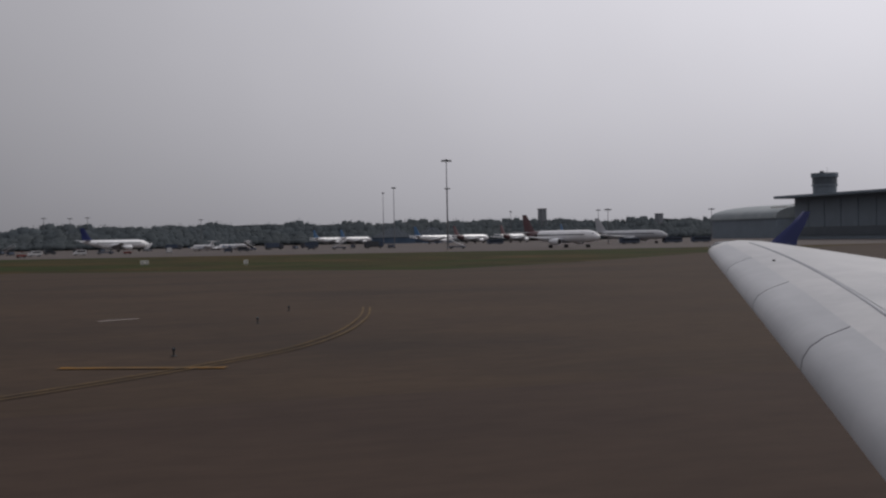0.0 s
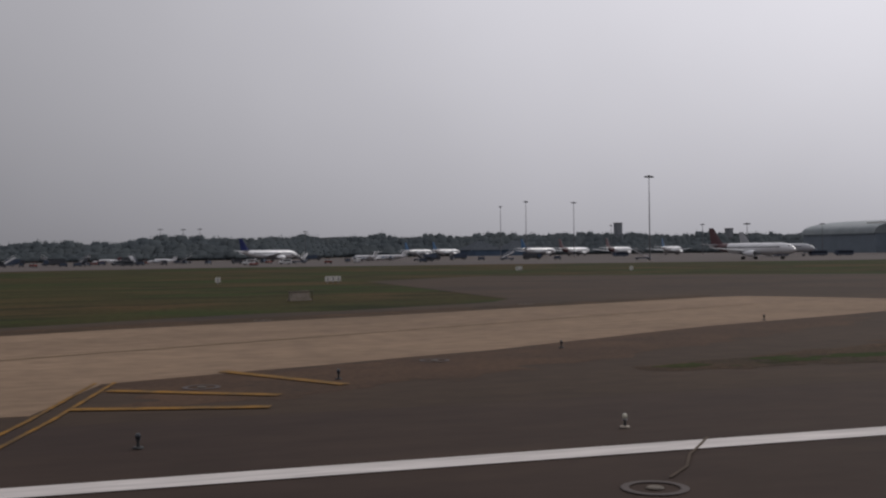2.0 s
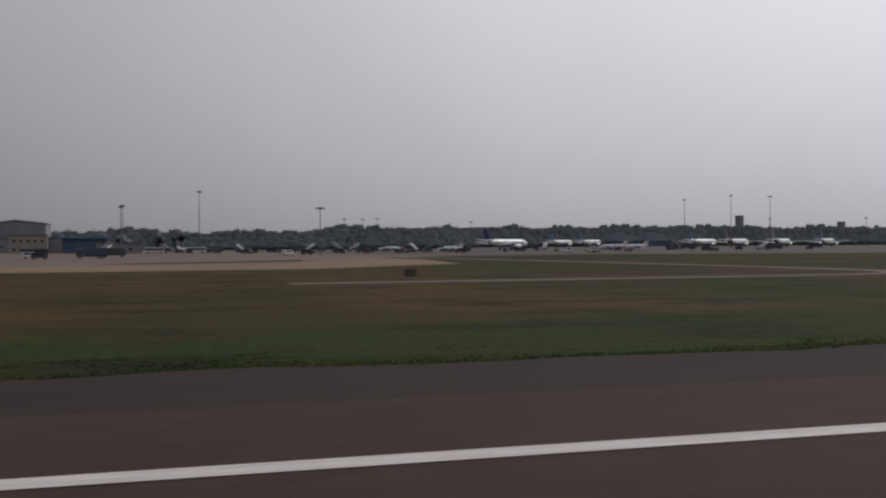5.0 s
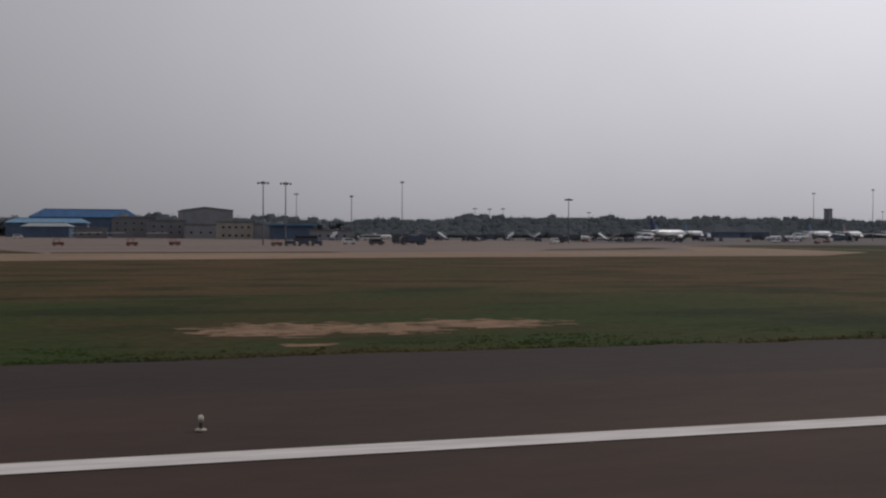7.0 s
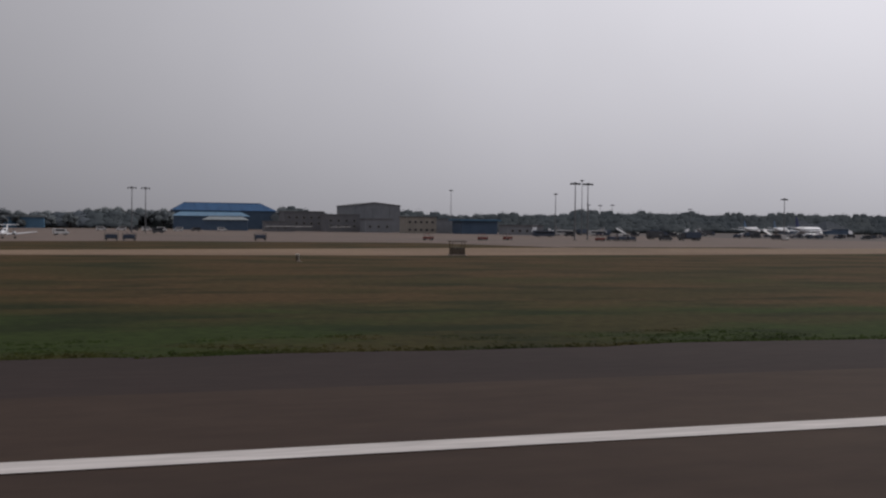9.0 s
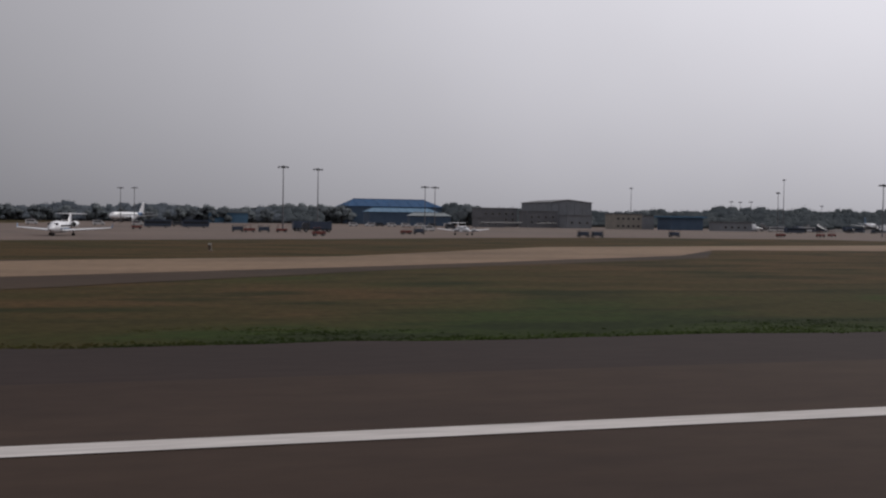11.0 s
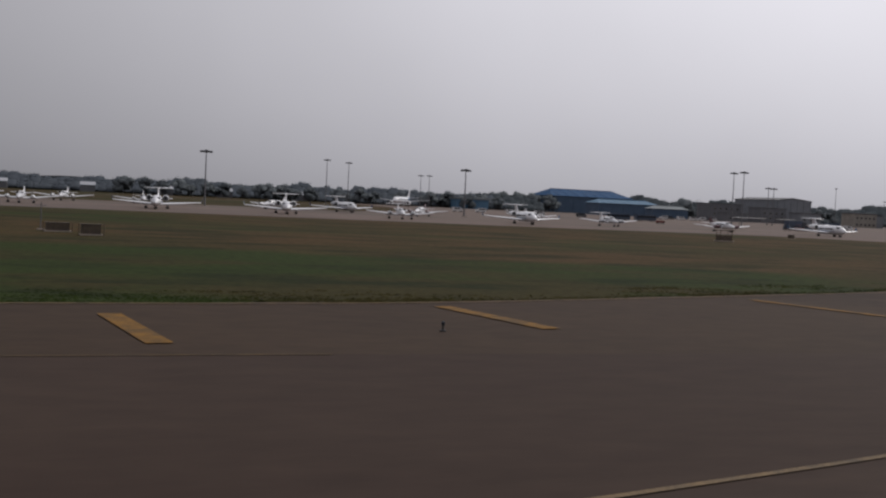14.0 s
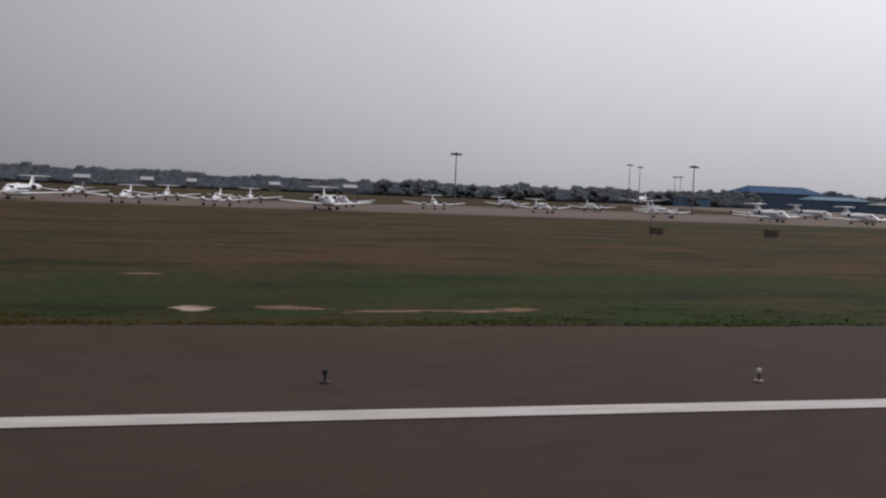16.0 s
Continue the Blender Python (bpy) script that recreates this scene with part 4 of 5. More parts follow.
for x, y, h in ((375, 919, 28.5), (500, 930, 23)):
    wt = thing("water_tower", "square concrete water tower above the trees", "tower")
    tank = part("tank", box(bm_new(), -3.0, 3.0, -3.0, 3.0, h - 11, h, 0.3), M_STONE, wt)
    part("tank_lid", box(bm_new(), -3.3, 3.3, -3.3, 3.3, h, h + 0.6, 0.1), M_ROOFGREY, tank)
    for sx in (-1, 1):
        for sy in (-1, 1):
            part("leg", rod(bm_new(), (sx * 2.6, sy * 2.6, 0), (sx * 2.6, sy * 2.6, h - 11), 0.5, 0.45, 8), M_STONE, wt)
    wt.matrix_basis = put(x, y, 0, 12)


# ---- vehicles on the apron ----
def rims(parent, spots, r):
    for x, y in spots:
        w = part("wheel", rod(bm_new(), (x, y - 0.14, r), (x, y + 0.14, r), r, r, 14), M_DARK, parent)
        part("rim", rod(bm_new(), (x, y - 0.16, r), (x, y + 0.16, r), r * 0.5, r * 0.5, 10), M_METAL, w)


def van(label, paint):
    top = thing("van", label, "van", "vehicles on the apron")
    bm = bm_new()
    prof = [(-2.3, 0.45), (2.3, 0.45), (2.35, 1.0), (1.75, 1.2), (1.15, 2.0), (-2.2, 2.05), (-2.35, 1.9)]
    loft(bm, [[(x, y, z) for x, z in prof] for y in (-0.92, 0.92)])
    body = part("body", bm, paint, top)
    part("windscreen", loft(bm_new(), [[(1.74, y, 1.24), (1.2, y, 1.95), (1.25, y, 1.98), (1.79, y, 1.27)] for y in (-0.8, 0.8)]), M_GLASS, body, "dark windscreen")
    for s in (-1, 1):
        part("side_window", box(bm_new(), -1.9, 1.0, s * 0.93 - 0.02, s * 0.93 + 0.02, 1.25, 1.8), M_GLASS, body)
    rims(top, [(1.45, -0.85), (1.45, 0.85), (-1.45, -0.85), (-1.45, 0.85)], 0.34)
    return top


def truck(label, paint, load):
    top = thing("truck", label, "truck", "vehicles on the apron")
    part("chassis", box(bm_new(), -4.2, 4.2, -1.0, 1.0, 0.6, 0.95), M_DARK, top)
    cabin = part("cab", loft(bm_new(), [[(2.4, y, 0.9), (4.3, y, 0.9), (4.3, y, 1.7), (3.9, y, 2.7), (2.4, y, 2.75)] for y in (-1.15, 1.15)]), paint, top)
    part("windscreen", loft(bm_new(), [[(4.28, y, 1.8), (3.95, y, 2.6), (4.0, y, 2.62), (4.34, y, 1.82)] for y in (-1, 1)]), M_GLASS, cabin)
    part("load_box", box(bm_new(), -4.2, 2.2, -1.2, 1.2, 0.95, 3.1, 0.08), load, top)
    rims(top, [(x, s * 1.0) for x in (3.2, -2.2, -3.3) for s in (-1, 1)], 0.48)
    return top


def bus(label, paint):
    top = thing("apron_bus", label, "bus", "vehicles on the apron")
    body = part("body", box(bm_new(), -4.6, 4.6, -1.25, 1.25, 0.4, 2.7, 0.18), paint, top)
    for s in (-1, 1):
        part("window_band", box(bm_new(), -4.2, 4.2, s * 1.27 - 0.03, s * 1.27 + 0.03, 1.4, 2.3), M_GLASS, body, "dark window band")
    part("windscreen", box(bm_new(), 4.56, 4.64, -1.05, 1.05, 1.3, 2.45), M_GLASS, body)
    rims(top, [(x, s * 1.12) for x in (2.9, -2.7) for s in (-1, 1)], 0.44)
    return top


def tug(label, paint):
    top = thing("baggage_tug", label, "tug", "vehicles on the apron")
    part("body", box(bm_new(), -1.5, 1.5, -0.75, 0.75, 0.35, 1.05, 0.08), paint, top)
    part("canopy", box(bm_new(), -1.2, 0.4, -0.75, 0.75, 1.9, 2.0, 0.03), paint, top)
    for x in (-1.1, 0.3):
        for y in (-0.65, 0.65):
            part("canopy_post", rod(bm_new(), (x, y, 1.0), (x, y, 1.92), 0.04, 0.04, 6), M_DARK, top)
    rims(top, [(x, s * 0.7) for x in (1.0, -1.0) for s in (-1, 1)], 0.32)
    return top


def stairs(label, paint):
    top = thing("boarding_stairs", label, "boarding stairs", "vehicles on the apron")
    part("base", box(bm_new(), -3.5, 2.5, -1.0, 1.0, 0.55, 1.0, 0.05), paint, top)
    flight = part("flight", loft(bm_new(), [[(-3.2, y, 0.9), (-2.6, y, 0.9), (2.8, y, 3.5), (2.8, y, 3.9)] for y in (-0.9, 0.9)]), M_METAL, top)
    for k in range(10):
        part("step", box(bm_new(), -3.0 + 0.56 * k, -2.5 + 0.56 * k, -0.85, 0.85, 1.08 + 0.27 * k, 1.14 + 0.27 * k), M_GREY, flight)
    for s in (-1, 1):
        part("handrail", rod(bm_new(), (-3.0, s * 0.9, 1.9), (2.8, s * 0.9, 4.9), 0.05, 0.05, 6), M_METAL, flight)
    rims(top, [(x, s * 0.9) for x in (1.8, -2.6) for s in (-1, 1)], 0.36)
    return top


def dolly(label):
    top = thing("baggage_cart", label, "cart", "vehicles on the apron")
    part("bed", box(bm_new(), -1.6, 1.6, -0.8, 0.8, 0.45, 0.6), M_VEH_D, top)
    part("cover", box(bm_new(), -1.6, 1.6, -0.8, 0.8, 1.75, 1.85, 0.03), M_VEH_D, top)
    part("load", box(bm_new(), -1.4, 1.3, -0.7, 0.7, 0.6, 1.5, 0.1), M_VEH_B, top)
    for x in (-1.5, 1.5):
        for y in (-0.7, 0.7):
            part("post", rod(bm_new(), (x, y, 0.6), (x, y, 1.76), 0.04, 0.04, 6), M_DARK, top)
    rims(top, [(x, s * 0.7) for x in (1.2, -1.2) for s in (-1, 1)], 0.22)
    return top


place_all(van("white service van on the apron", M_VEH_W), [(-28, 412, 200), (-13, 420, 190), (-412, 540, 0), (-403, 542, 180), (-391, 543, 5), (-384, 541, 0), (-376, 545, 176), (-352, 570, 0), (-190, 520, 0), (20, 440, 90), (-232, 352, 10), (-150, 372, 40), (-425, 360, 20), (-520, 452, 0), (-535, 450, 0), (-548, 455, 180), (-560, 452, 0)])
rng = np.random.default_rng(8)


def scatter(n):
    """Spots between the stands of the main apron."""
    return [(float(-215 + 330 * rng.random()), float(430 + 110 * rng.random()), float(360 * rng.random())) for _ in range(n)]


place_all(van("dark service van on the apron", M_VEH_D), scatter(9) + [(-26, 470, 20), (-397, 545, 0), (-367, 552, 180), (-228, 330, 10), (-118, 440, 0), (-72, 420, 175), (-150, 470, 0), (-391, 442, 10), (-505, 440, 10), (-140, 392, 0), (48, 430, 0)])
place_all(truck("dark service truck with a blue box body", M_VEH_D, M_VEH_B), [(-214, 338, 184), (-473, 312, 175), (-160, 540, 20), (-145, 545, 200), (70, 500, 15), (90, 520, 170), (-473, 330, 4), (-120, 530, 5), (30, 600, 0)])
place_all(truck("blue-cabbed fuel truck with a dark body", M_VEH_B, M_VEH_D), [(-208, 372, 5), (-100, 470, 185), (110, 470, 0), (-70, 560, 10), (60, 560, 100)])
place_all(bus("white and dark apron bus", M_VEH_W), [(-190, 500, 178), (-172, 498, 2), (260, 520, 0)])
place_all(bus("dark blue apron bus", M_VEH_B), [(216, 430, 4), (237, 430, 184), (252, 431, 2), (-515, 386, 182), (-502, 388, 2), (-135, 505, 0), (-235, 420, 0), (200, 560, 10)])
place_all(tug("small red tow tug", M_VEH_R), scatter(5) + [(-290, 320, 20), (-302, 310, 15), (-321, 305, 0), (-262, 311, 10), (-494, 300, 0), (-485, 301, 0), (-452, 290, 190), (-523, 340, 0), (-484, 250, 5), (4, 420, 0), (-30, 380, 30)])
place_all(dolly("covered baggage cart with dark bundles"), scatter(18) + [(-258, 311, 8), (-254, 312, 8), (-250, 313, 8), (-490, 300, 0), (-497, 302, 0), (-374, 280, 0), (-411, 262, 0), (-407, 262, 0), (-448, 291, 0), (-180, 480, 0), (-176, 480, 0), (-95, 430, 10), (-90, 431, 10), (40, 410, 0)])
place_all(stairs("grey mobile boarding stairs on the apron", M_VEH_B), scatter(6) + [(-120, 500, 40), (-105, 510, 200), (15, 540, 60), (-150, 515, 120), (-165, 510, 300), (120, 380, 150), (-90, 540, 20), (-210, 490, 60), (55, 470, 220)])


# ---- field furniture: lights, signs, cabinets ----
def edge_light(label, lit):
    top = thing("runway_light", label, "runway light", "runway edge lights")
    part("base", rod(bm_new(), (0, 0, 0), (0, 0, 0.03), 0.13, 0.11, 12), M_CEMENT if lit else M_DARK, top)
    part("stem", rod(bm_new(), (0, 0, 0.03), (0, 0, 0.18), 0.035, 0.03, 8), M_DARK, top)
    part("collar", rod(bm_new(), (0, 0, 0.17), (0, 0, 0.21), 0.06, 0.06, 10), M_METAL if lit else M_DARK, top)
    part("lamp", tube_x(bm_new(), [(-0.065, 0.26, 0.02, 0.02), (-0.035, 0.26, 0.06, 0.07), (0.035, 0.26, 0.06, 0.07), (0.065, 0.26, 0.02, 0.02)], 10), M_LAMP if lit else M_GLASS, top, "pale glass lamp" if lit else "dark glass lamp", True)
    return top


place_all(edge_light("elevated white runway edge light on a short stem", True), [(-65 - 60 * k, 23.7, 0) for k in (0, 3, 4, 5, 6, 7, 8, 9, 13, 14)])
place_all(edge_light("dark blue taxiway edge light on a short stem", False), [(-9, 30.9, 0), (1, 41.9, 0), (6, 56.5, 0), (9, 65.3, 0), (-69.5, 36.2, 0), (-58, 43.9, 0), (-40, 55.6, 0), (-76.3, 25, 0), (-612, 24.4, 0), (-614, 31, 0), (-625, 24.3, 0), (-652, 52.4, 0),
          (-679, 44.5, 0), (-710, 34.1, 0), (-738, 30.5, 0), (-767, 29.2, 0), (-797, 29, 0), (-826, 29, 0), (-856, 24.3, 0)])


def flush_light(label):
    top = thing("flush_light", label, "runway light", "flush taxiway lights")
    bm = bm_new()
    ring = [[(r * math.cos(2 * math.pi * i / 20), r * math.sin(2 * math.pi * i / 20), z) for i in range(20)] for r, z in ((0.62, 0.0), (0.60, 0.008), (0.48, 0.008), (0.46, 0.0))]
    loft(bm, ring, False)
    part("collar", bm, M_APRON_DARK, top, "worn cement collar")
    part("cover", rod(bm_new(), (0, 0, 0.0), (0, 0, 0.018), 0.17, 0.14, 14), M_RUST, top, "rusty steel cover")
    return top


place_all(flush_light("flush pavement light in a worn cement collar"), [(-28.7, 24.8, 0), (-74.1, 35.7, 0), (-64.7, 40.9, 0), (-45.5, 80.2, 0), (-67.7, 69.5, 0), (-67.5, 17.5, 0)])
ribbon("pavement_crack", [(-63.9, 21.76), (-64.6, 20.9), (-65.3, 20.1), (-66.0, 19.0), (-66.8, 18.2)], 0.07, LZ + 0.006, M_SEAM, "sealed crack in the asphalt")


def taxi_sign(label, n):
    top = thing("taxiway_sign", label, "sign", "taxiway signs")
    for k in range(n):
        x = (k - (n - 1) / 2) * 0.78
        pan = part("panel", box(bm_new(), x - 0.36, x + 0.36, -0.12, 0.12, 0.25, 0.95, 0.03), M_SIGN, top, "white sign panel")
        part("bar", box(bm_new(), x - 0.07, x + 0.07, -0.14, -0.115, 0.38, 0.82), M_INK, pan, "dark lettering bar")
        part("leg", box(bm_new(), x - 0.05, x + 0.05, -0.05, 0.05, 0, 0.32), M_METAL, top)
    return top


taxi_sign("row of white taxiway sign panels in the grass", 3).matrix_basis = put(-46.9, 152, 0, 5)
taxi_sign("small white taxiway sign in the grass", 1).matrix_basis = put(-62.5, 158, 0, 5)
taxi_sign("pair of white sign boards in the grass", 2).matrix_basis = put(4.5, 212, 0, 10)
taxi_sign("single white sign board in the grass", 1).matrix_basis = put(21.4, 194, 0, 10)


def cabinet(label, w, h, paint, lid=True):
    top = thing("field_cabinet", label, "cabinet", "cabinets in the grass")
    part("plinth", box(bm_new(), -w * 0.6, w * 0.6, -0.5, 0.5, 0, 0.15, 0.02), M_CEMENT, top)
    body = part("body", box(bm_new(), -w / 2, w / 2, -0.4, 0.4, 0.15, h, 0.03), paint, top)
    part("door", box(bm_new(), -w / 2 + 0.08, -0.03, -0.43, -0.38, 0.25, h - 0.1), paint, body)
    part("door", box(bm_new(), 0.03, w / 2 - 0.08, -0.43, -0.38, 0.25, h - 0.1), paint, body)
    part("lid", box(bm_new(), -w / 2 - 0.08, w / 2 + 0.08, -0.48, 0.48, h, h + 0.07), M_RUST, top)
    for s in (-1, 1):
        part("corner_post", rod(bm_new(), (s * (w / 2 + 0.25), -0.3, 0), (s * (w / 2 + 0.25), -0.3, h * 1.1), 0.04, 0.04, 6), M_RUST, top)
    return top


for x, y, w, h, paint in ((-60.6, 98, 1.7, 0.8, M_CEMENT), (-173, 128, 1.2, 1.1, M_RUST), (-720.3, 98.5, 1.6, 0.95, M_RUST), (-723.1, 104, 2.0, 0.8, M_RUST), (-749, 106, 0.7, 0.6, M_CEMENT), (-797, 121, 1.6, 1.0, M_RUST), (-780, 122, 1.6, 1.1, M_RUST),
                          (-581, 188, 1.0, 0.75, M_RUST)):
    cabinet("weathered electrical cabinet standing in the grass", w, h, paint).matrix_basis = put(x, y, 0, 8)


def marker(label, h, w=0.45):
    top = thing("marker_post", label, "post", "marker posts")
    part("board", box(bm_new(), -w, w, -0.05, 0.05, h - 0.12, h, 0.02), M_SIGN, top, "white board")
    part("panel", box(bm_new(), -w * 0.8, w * 0.5, -0.03, 0.03, 0.12, h - 0.12), M_RUST, top, "rusty brown panel")
    part("post", box(bm_new(), w * 0.62, w * 0.9, -0.06, 0.06, 0, h - 0.12, 0.02), M_SIGN, top, "pale post")
    part("post", box(bm_new(), -w * 0.92, -w * 0.8, -0.05, 0.05, 0, h - 0.12, 0.01), M_RUST, top)
    part("footing", box(bm_new(), -0.1, w + 0.25, -0.25, 0.25, 0, 0.07, 0.02), M_CEMENT, top)
    return top


place_all(marker("low white-topped marker board with a rusty panel in the grass", 0.92, 0.34), [(-226.7, 49.7, 0)])
place_all(marker("narrow white-topped marker post in the grass", 0.9, 0.22), [(-519, 135, 0), (-572, 143.6, 0), (-568, 142.7, 0), (-392, 125, 0)])
place_all(marker("tiny white-topped marker stub in the grass", 0.7, 0.15), [(-776.3, 45.6, 0)])


def covered_cabinet(w, h):
    top = thing("field_cabinet", "rusty equipment box under a small open roof in the grass", "cabinet", "cabinets in the grass")
    part("plinth", box(bm_new(), -w * 0.55, w * 0.55, -0.7, 0.7, 0, 0.2, 0.03), M_CEMENT, top)
    body = part("body", box(bm_new(), -w * 0.46, w * 0.46, -0.55, 0.55, 0.2, h * 0.55, 0.03), M_RUST, top)
    for k in (-1, 1):
        part("door", box(bm_new(), k * w * 0.22 - w * 0.19, k * w * 0.22 + w * 0.19, -0.58, -0.53, 0.3, h * 0.5), M_RUST, body)
        for d in (-0.5, 0.5):
            part("roof_post", rod(bm_new(), (k * w * 0.44, d, 0.2), (k * w * 0.44, d, h - 0.12), 0.05, 0.05, 6), M_RUST, top)
    part("roof", box(bm_new(), -w * 0.54, w * 0.54, -0.75, 0.75, h - 0.14, h, 0.03), M_RUST, top, "flat rusty roof sheet")
    return top


covered_cabinet(2.3, 2.2).matrix_basis = put(-363.3, 152, 0, 8)
covered_cabinet(2.7, 1.9).matrix_basis = put(-622.3, 150, 0, 8)
for x, y, h in ((-796.4, 123.5, 3.2), (-779, 123.8, 2.8), (-724.6, 106.5, 2.6), (-749, 107.4, 3.0)):
    an = thing("antenna_post", "thin grey antenna post in the grass", "antenna")
    part("pole", rod(bm_new(), (0, 0, 0), (0, 0, h), 0.06, 0.04, 8), M_POLE, an)
    part("cross_arm", rod(bm_new(), (-0.5, 0, h - 0.3), (0.5, 0, h - 0.3), 0.03, 0.03, 6), M_POLE, an)
    part("footing", box(bm_new(), -0.3, 0.3, -0.3, 0.3, 0, 0.15, 0.02), M_CEMENT, an)
    an.matrix_basis = put(x, y, 0, 20)


# ---- the wing of the aircraft, as it stands when the roll begins ----
wing = thing("aircraft_wing", "white swept airliner wing with a small dark blue winglet", "wing")


def skin(y):
    """Leading edge x and z, chord and thickness of the wing at the distance y from the seat."""
    u = (15.2 - y) / 13.0
    x = 9.1 - (15.2 - y) * 0.52
    chord = 1.6 + (15.2 - y) * 0.315 if y > 6.4 else 1.6 + 8.8 * 0.315 + (6.4 - y) * 0.52
    return x, 4.10 - 0.057 * (15.2 - y), chord, 0.10 * chord + 0.08


WING = ((0.0, -0.28), (0.004, -0.14), (0.016, -0.01), (0.04, 0.10), (0.10, 0.25), (0.16, 0.36), (0.34, 0.50), (0.6, 0.42), (0.85, 0.20), (1.0, 0.02), (1.0, -0.05), (0.6, -0.5), (0.25, -0.62), (0.04, -0.5))
bm = bm_new()
rings = []
for i in range(27):
    y = 2.6 + 12.6 * i / 26
    x, z, c, t = skin(y)
    rings.append([(x + u * c, y, z + v * t) for u, v in WING])
x, z, c, t = skin(15.2)
rings.append([(x + 0.22 + u * (c - 0.25), 15.42, z + v * t * 0.6) for u, v in WING])
rings.append([(x + 0.55 + u * (c - 0.6), 15.55, z + v * t * 0.2) for u, v in WING])
loft(bm, rings)
wb = part("wing_skin", bm, M_WING, wing, "pale grey wing skin", True)


def on_skin(y, u, lift=0.012):
    x, z, c, t = skin(y)
    for (ua, va), (ub, vb) in zip(WING[0:9], WING[1:10]):
        if ua <= u <= ub:
            v = va + (vb - va) * (u - ua) / (ub - ua)
            return (x + u * c, y, z + v * t + lift)
    return (x + u * c, y, z + lift)


def seam(name, pts, r, material, label):
    bm = bm_new()
    for a, b in zip(pts, pts[1:]):
        rod(bm, a, b, r, r, 5)
    return part(name, bm, material, wb, label)


def slat_edge(y):
    return 0.085 + 0.009 * (y - 6.1)


def slat(y0, y1):
    """One leading-edge slat: a thin shell a little proud of the wing's nose."""
    bm = bm_new()
    rings = []
    for k in range(7):
        y = y0 + (y1 - y0) * k / 6
        x, z, c, t = skin(y)
        e = slat_edge(y)
        nose = [(x + 0.04 * c, y, z - 0.5 * t - 0.012), (x - 0.012, y, z - 0.28 * t), (x + 0.004 * c - 0.011, y, z - 0.14 * t + 0.005), (x + 0.016 * c - 0.007, y, z - 0.01 * t + 0.009)]
        top = [on_skin(y, u, 0.012) for u in (0.04, 0.04 + (e - 0.04) * 0.3, 0.04 + (e - 0.04) * 0.65, e)]
        under = [on_skin(y, u, -0.05) for u in (e, 0.04 + (e - 0.04) * 0.5, 0.045)]
        rings.append(nose + top + under)
    loft(bm, rings)
    part("slat", bm, M_SLAT, wing, "dull blue-grey metal slat", True)


for y0, y1 in ((2.6, 6.09), (6.12, 8.88), (8.91, 11.8), (11.83, 14.6)):
    slat(y0, y1)
for du, r in ((0.0, 0.011), (0.009, 0.005)):
    seam("spoiler_seam", [on_skin(3 + 11.4 * k / 24, 0.076 + du + 0.024 * 11.4 * k / 24, 0.001) for k in range(25)], r, M_BELLY, "dark spoiler joint")
for y, u in ((11.0, 0.19),):
    px, py, pz = on_skin(y, u)
    part("cap", rod(bm_new(), (px, py, pz - 0.02), (px, py, pz + 0.004), 0.016, 0.016, 10), M_DARK, wb, "small dark cap")
tip_bm = bm_new()
rings = []
for x0, y0, z0, c0, t0 in ((10.26, 15.42, 4.06, 0.62, 0.08), (10.52, 15.48, 4.24, 0.44, 0.06), (10.85, 15.54, 4.45, 0.30, 0.05), (11.16, 15.62, 4.68, 0.16, 0.03)):
    rings.append([(x0 + u * c0, y0 + v * t0, z0) for u, v in FOIL])
loft(tip_bm, rings)
part("winglet", tip_bm, M_NAVY, wing, "dark blue winglet", True)
part("tip_light", tube_x(bm_new(), [(9.22, 4.11, 0.02, 0.02, 15.34), (9.4, 4.14, 0.06, 0.06, 15.44), (9.7, 4.15, 0.06, 0.06, 15.52), (10.0, 4.15, 0.02, 0.02, 15.56)], 8), M_GLASS, wing, "dark wingtip light")
wing.matrix_basis = put(-1.15, 0, 0, 0)


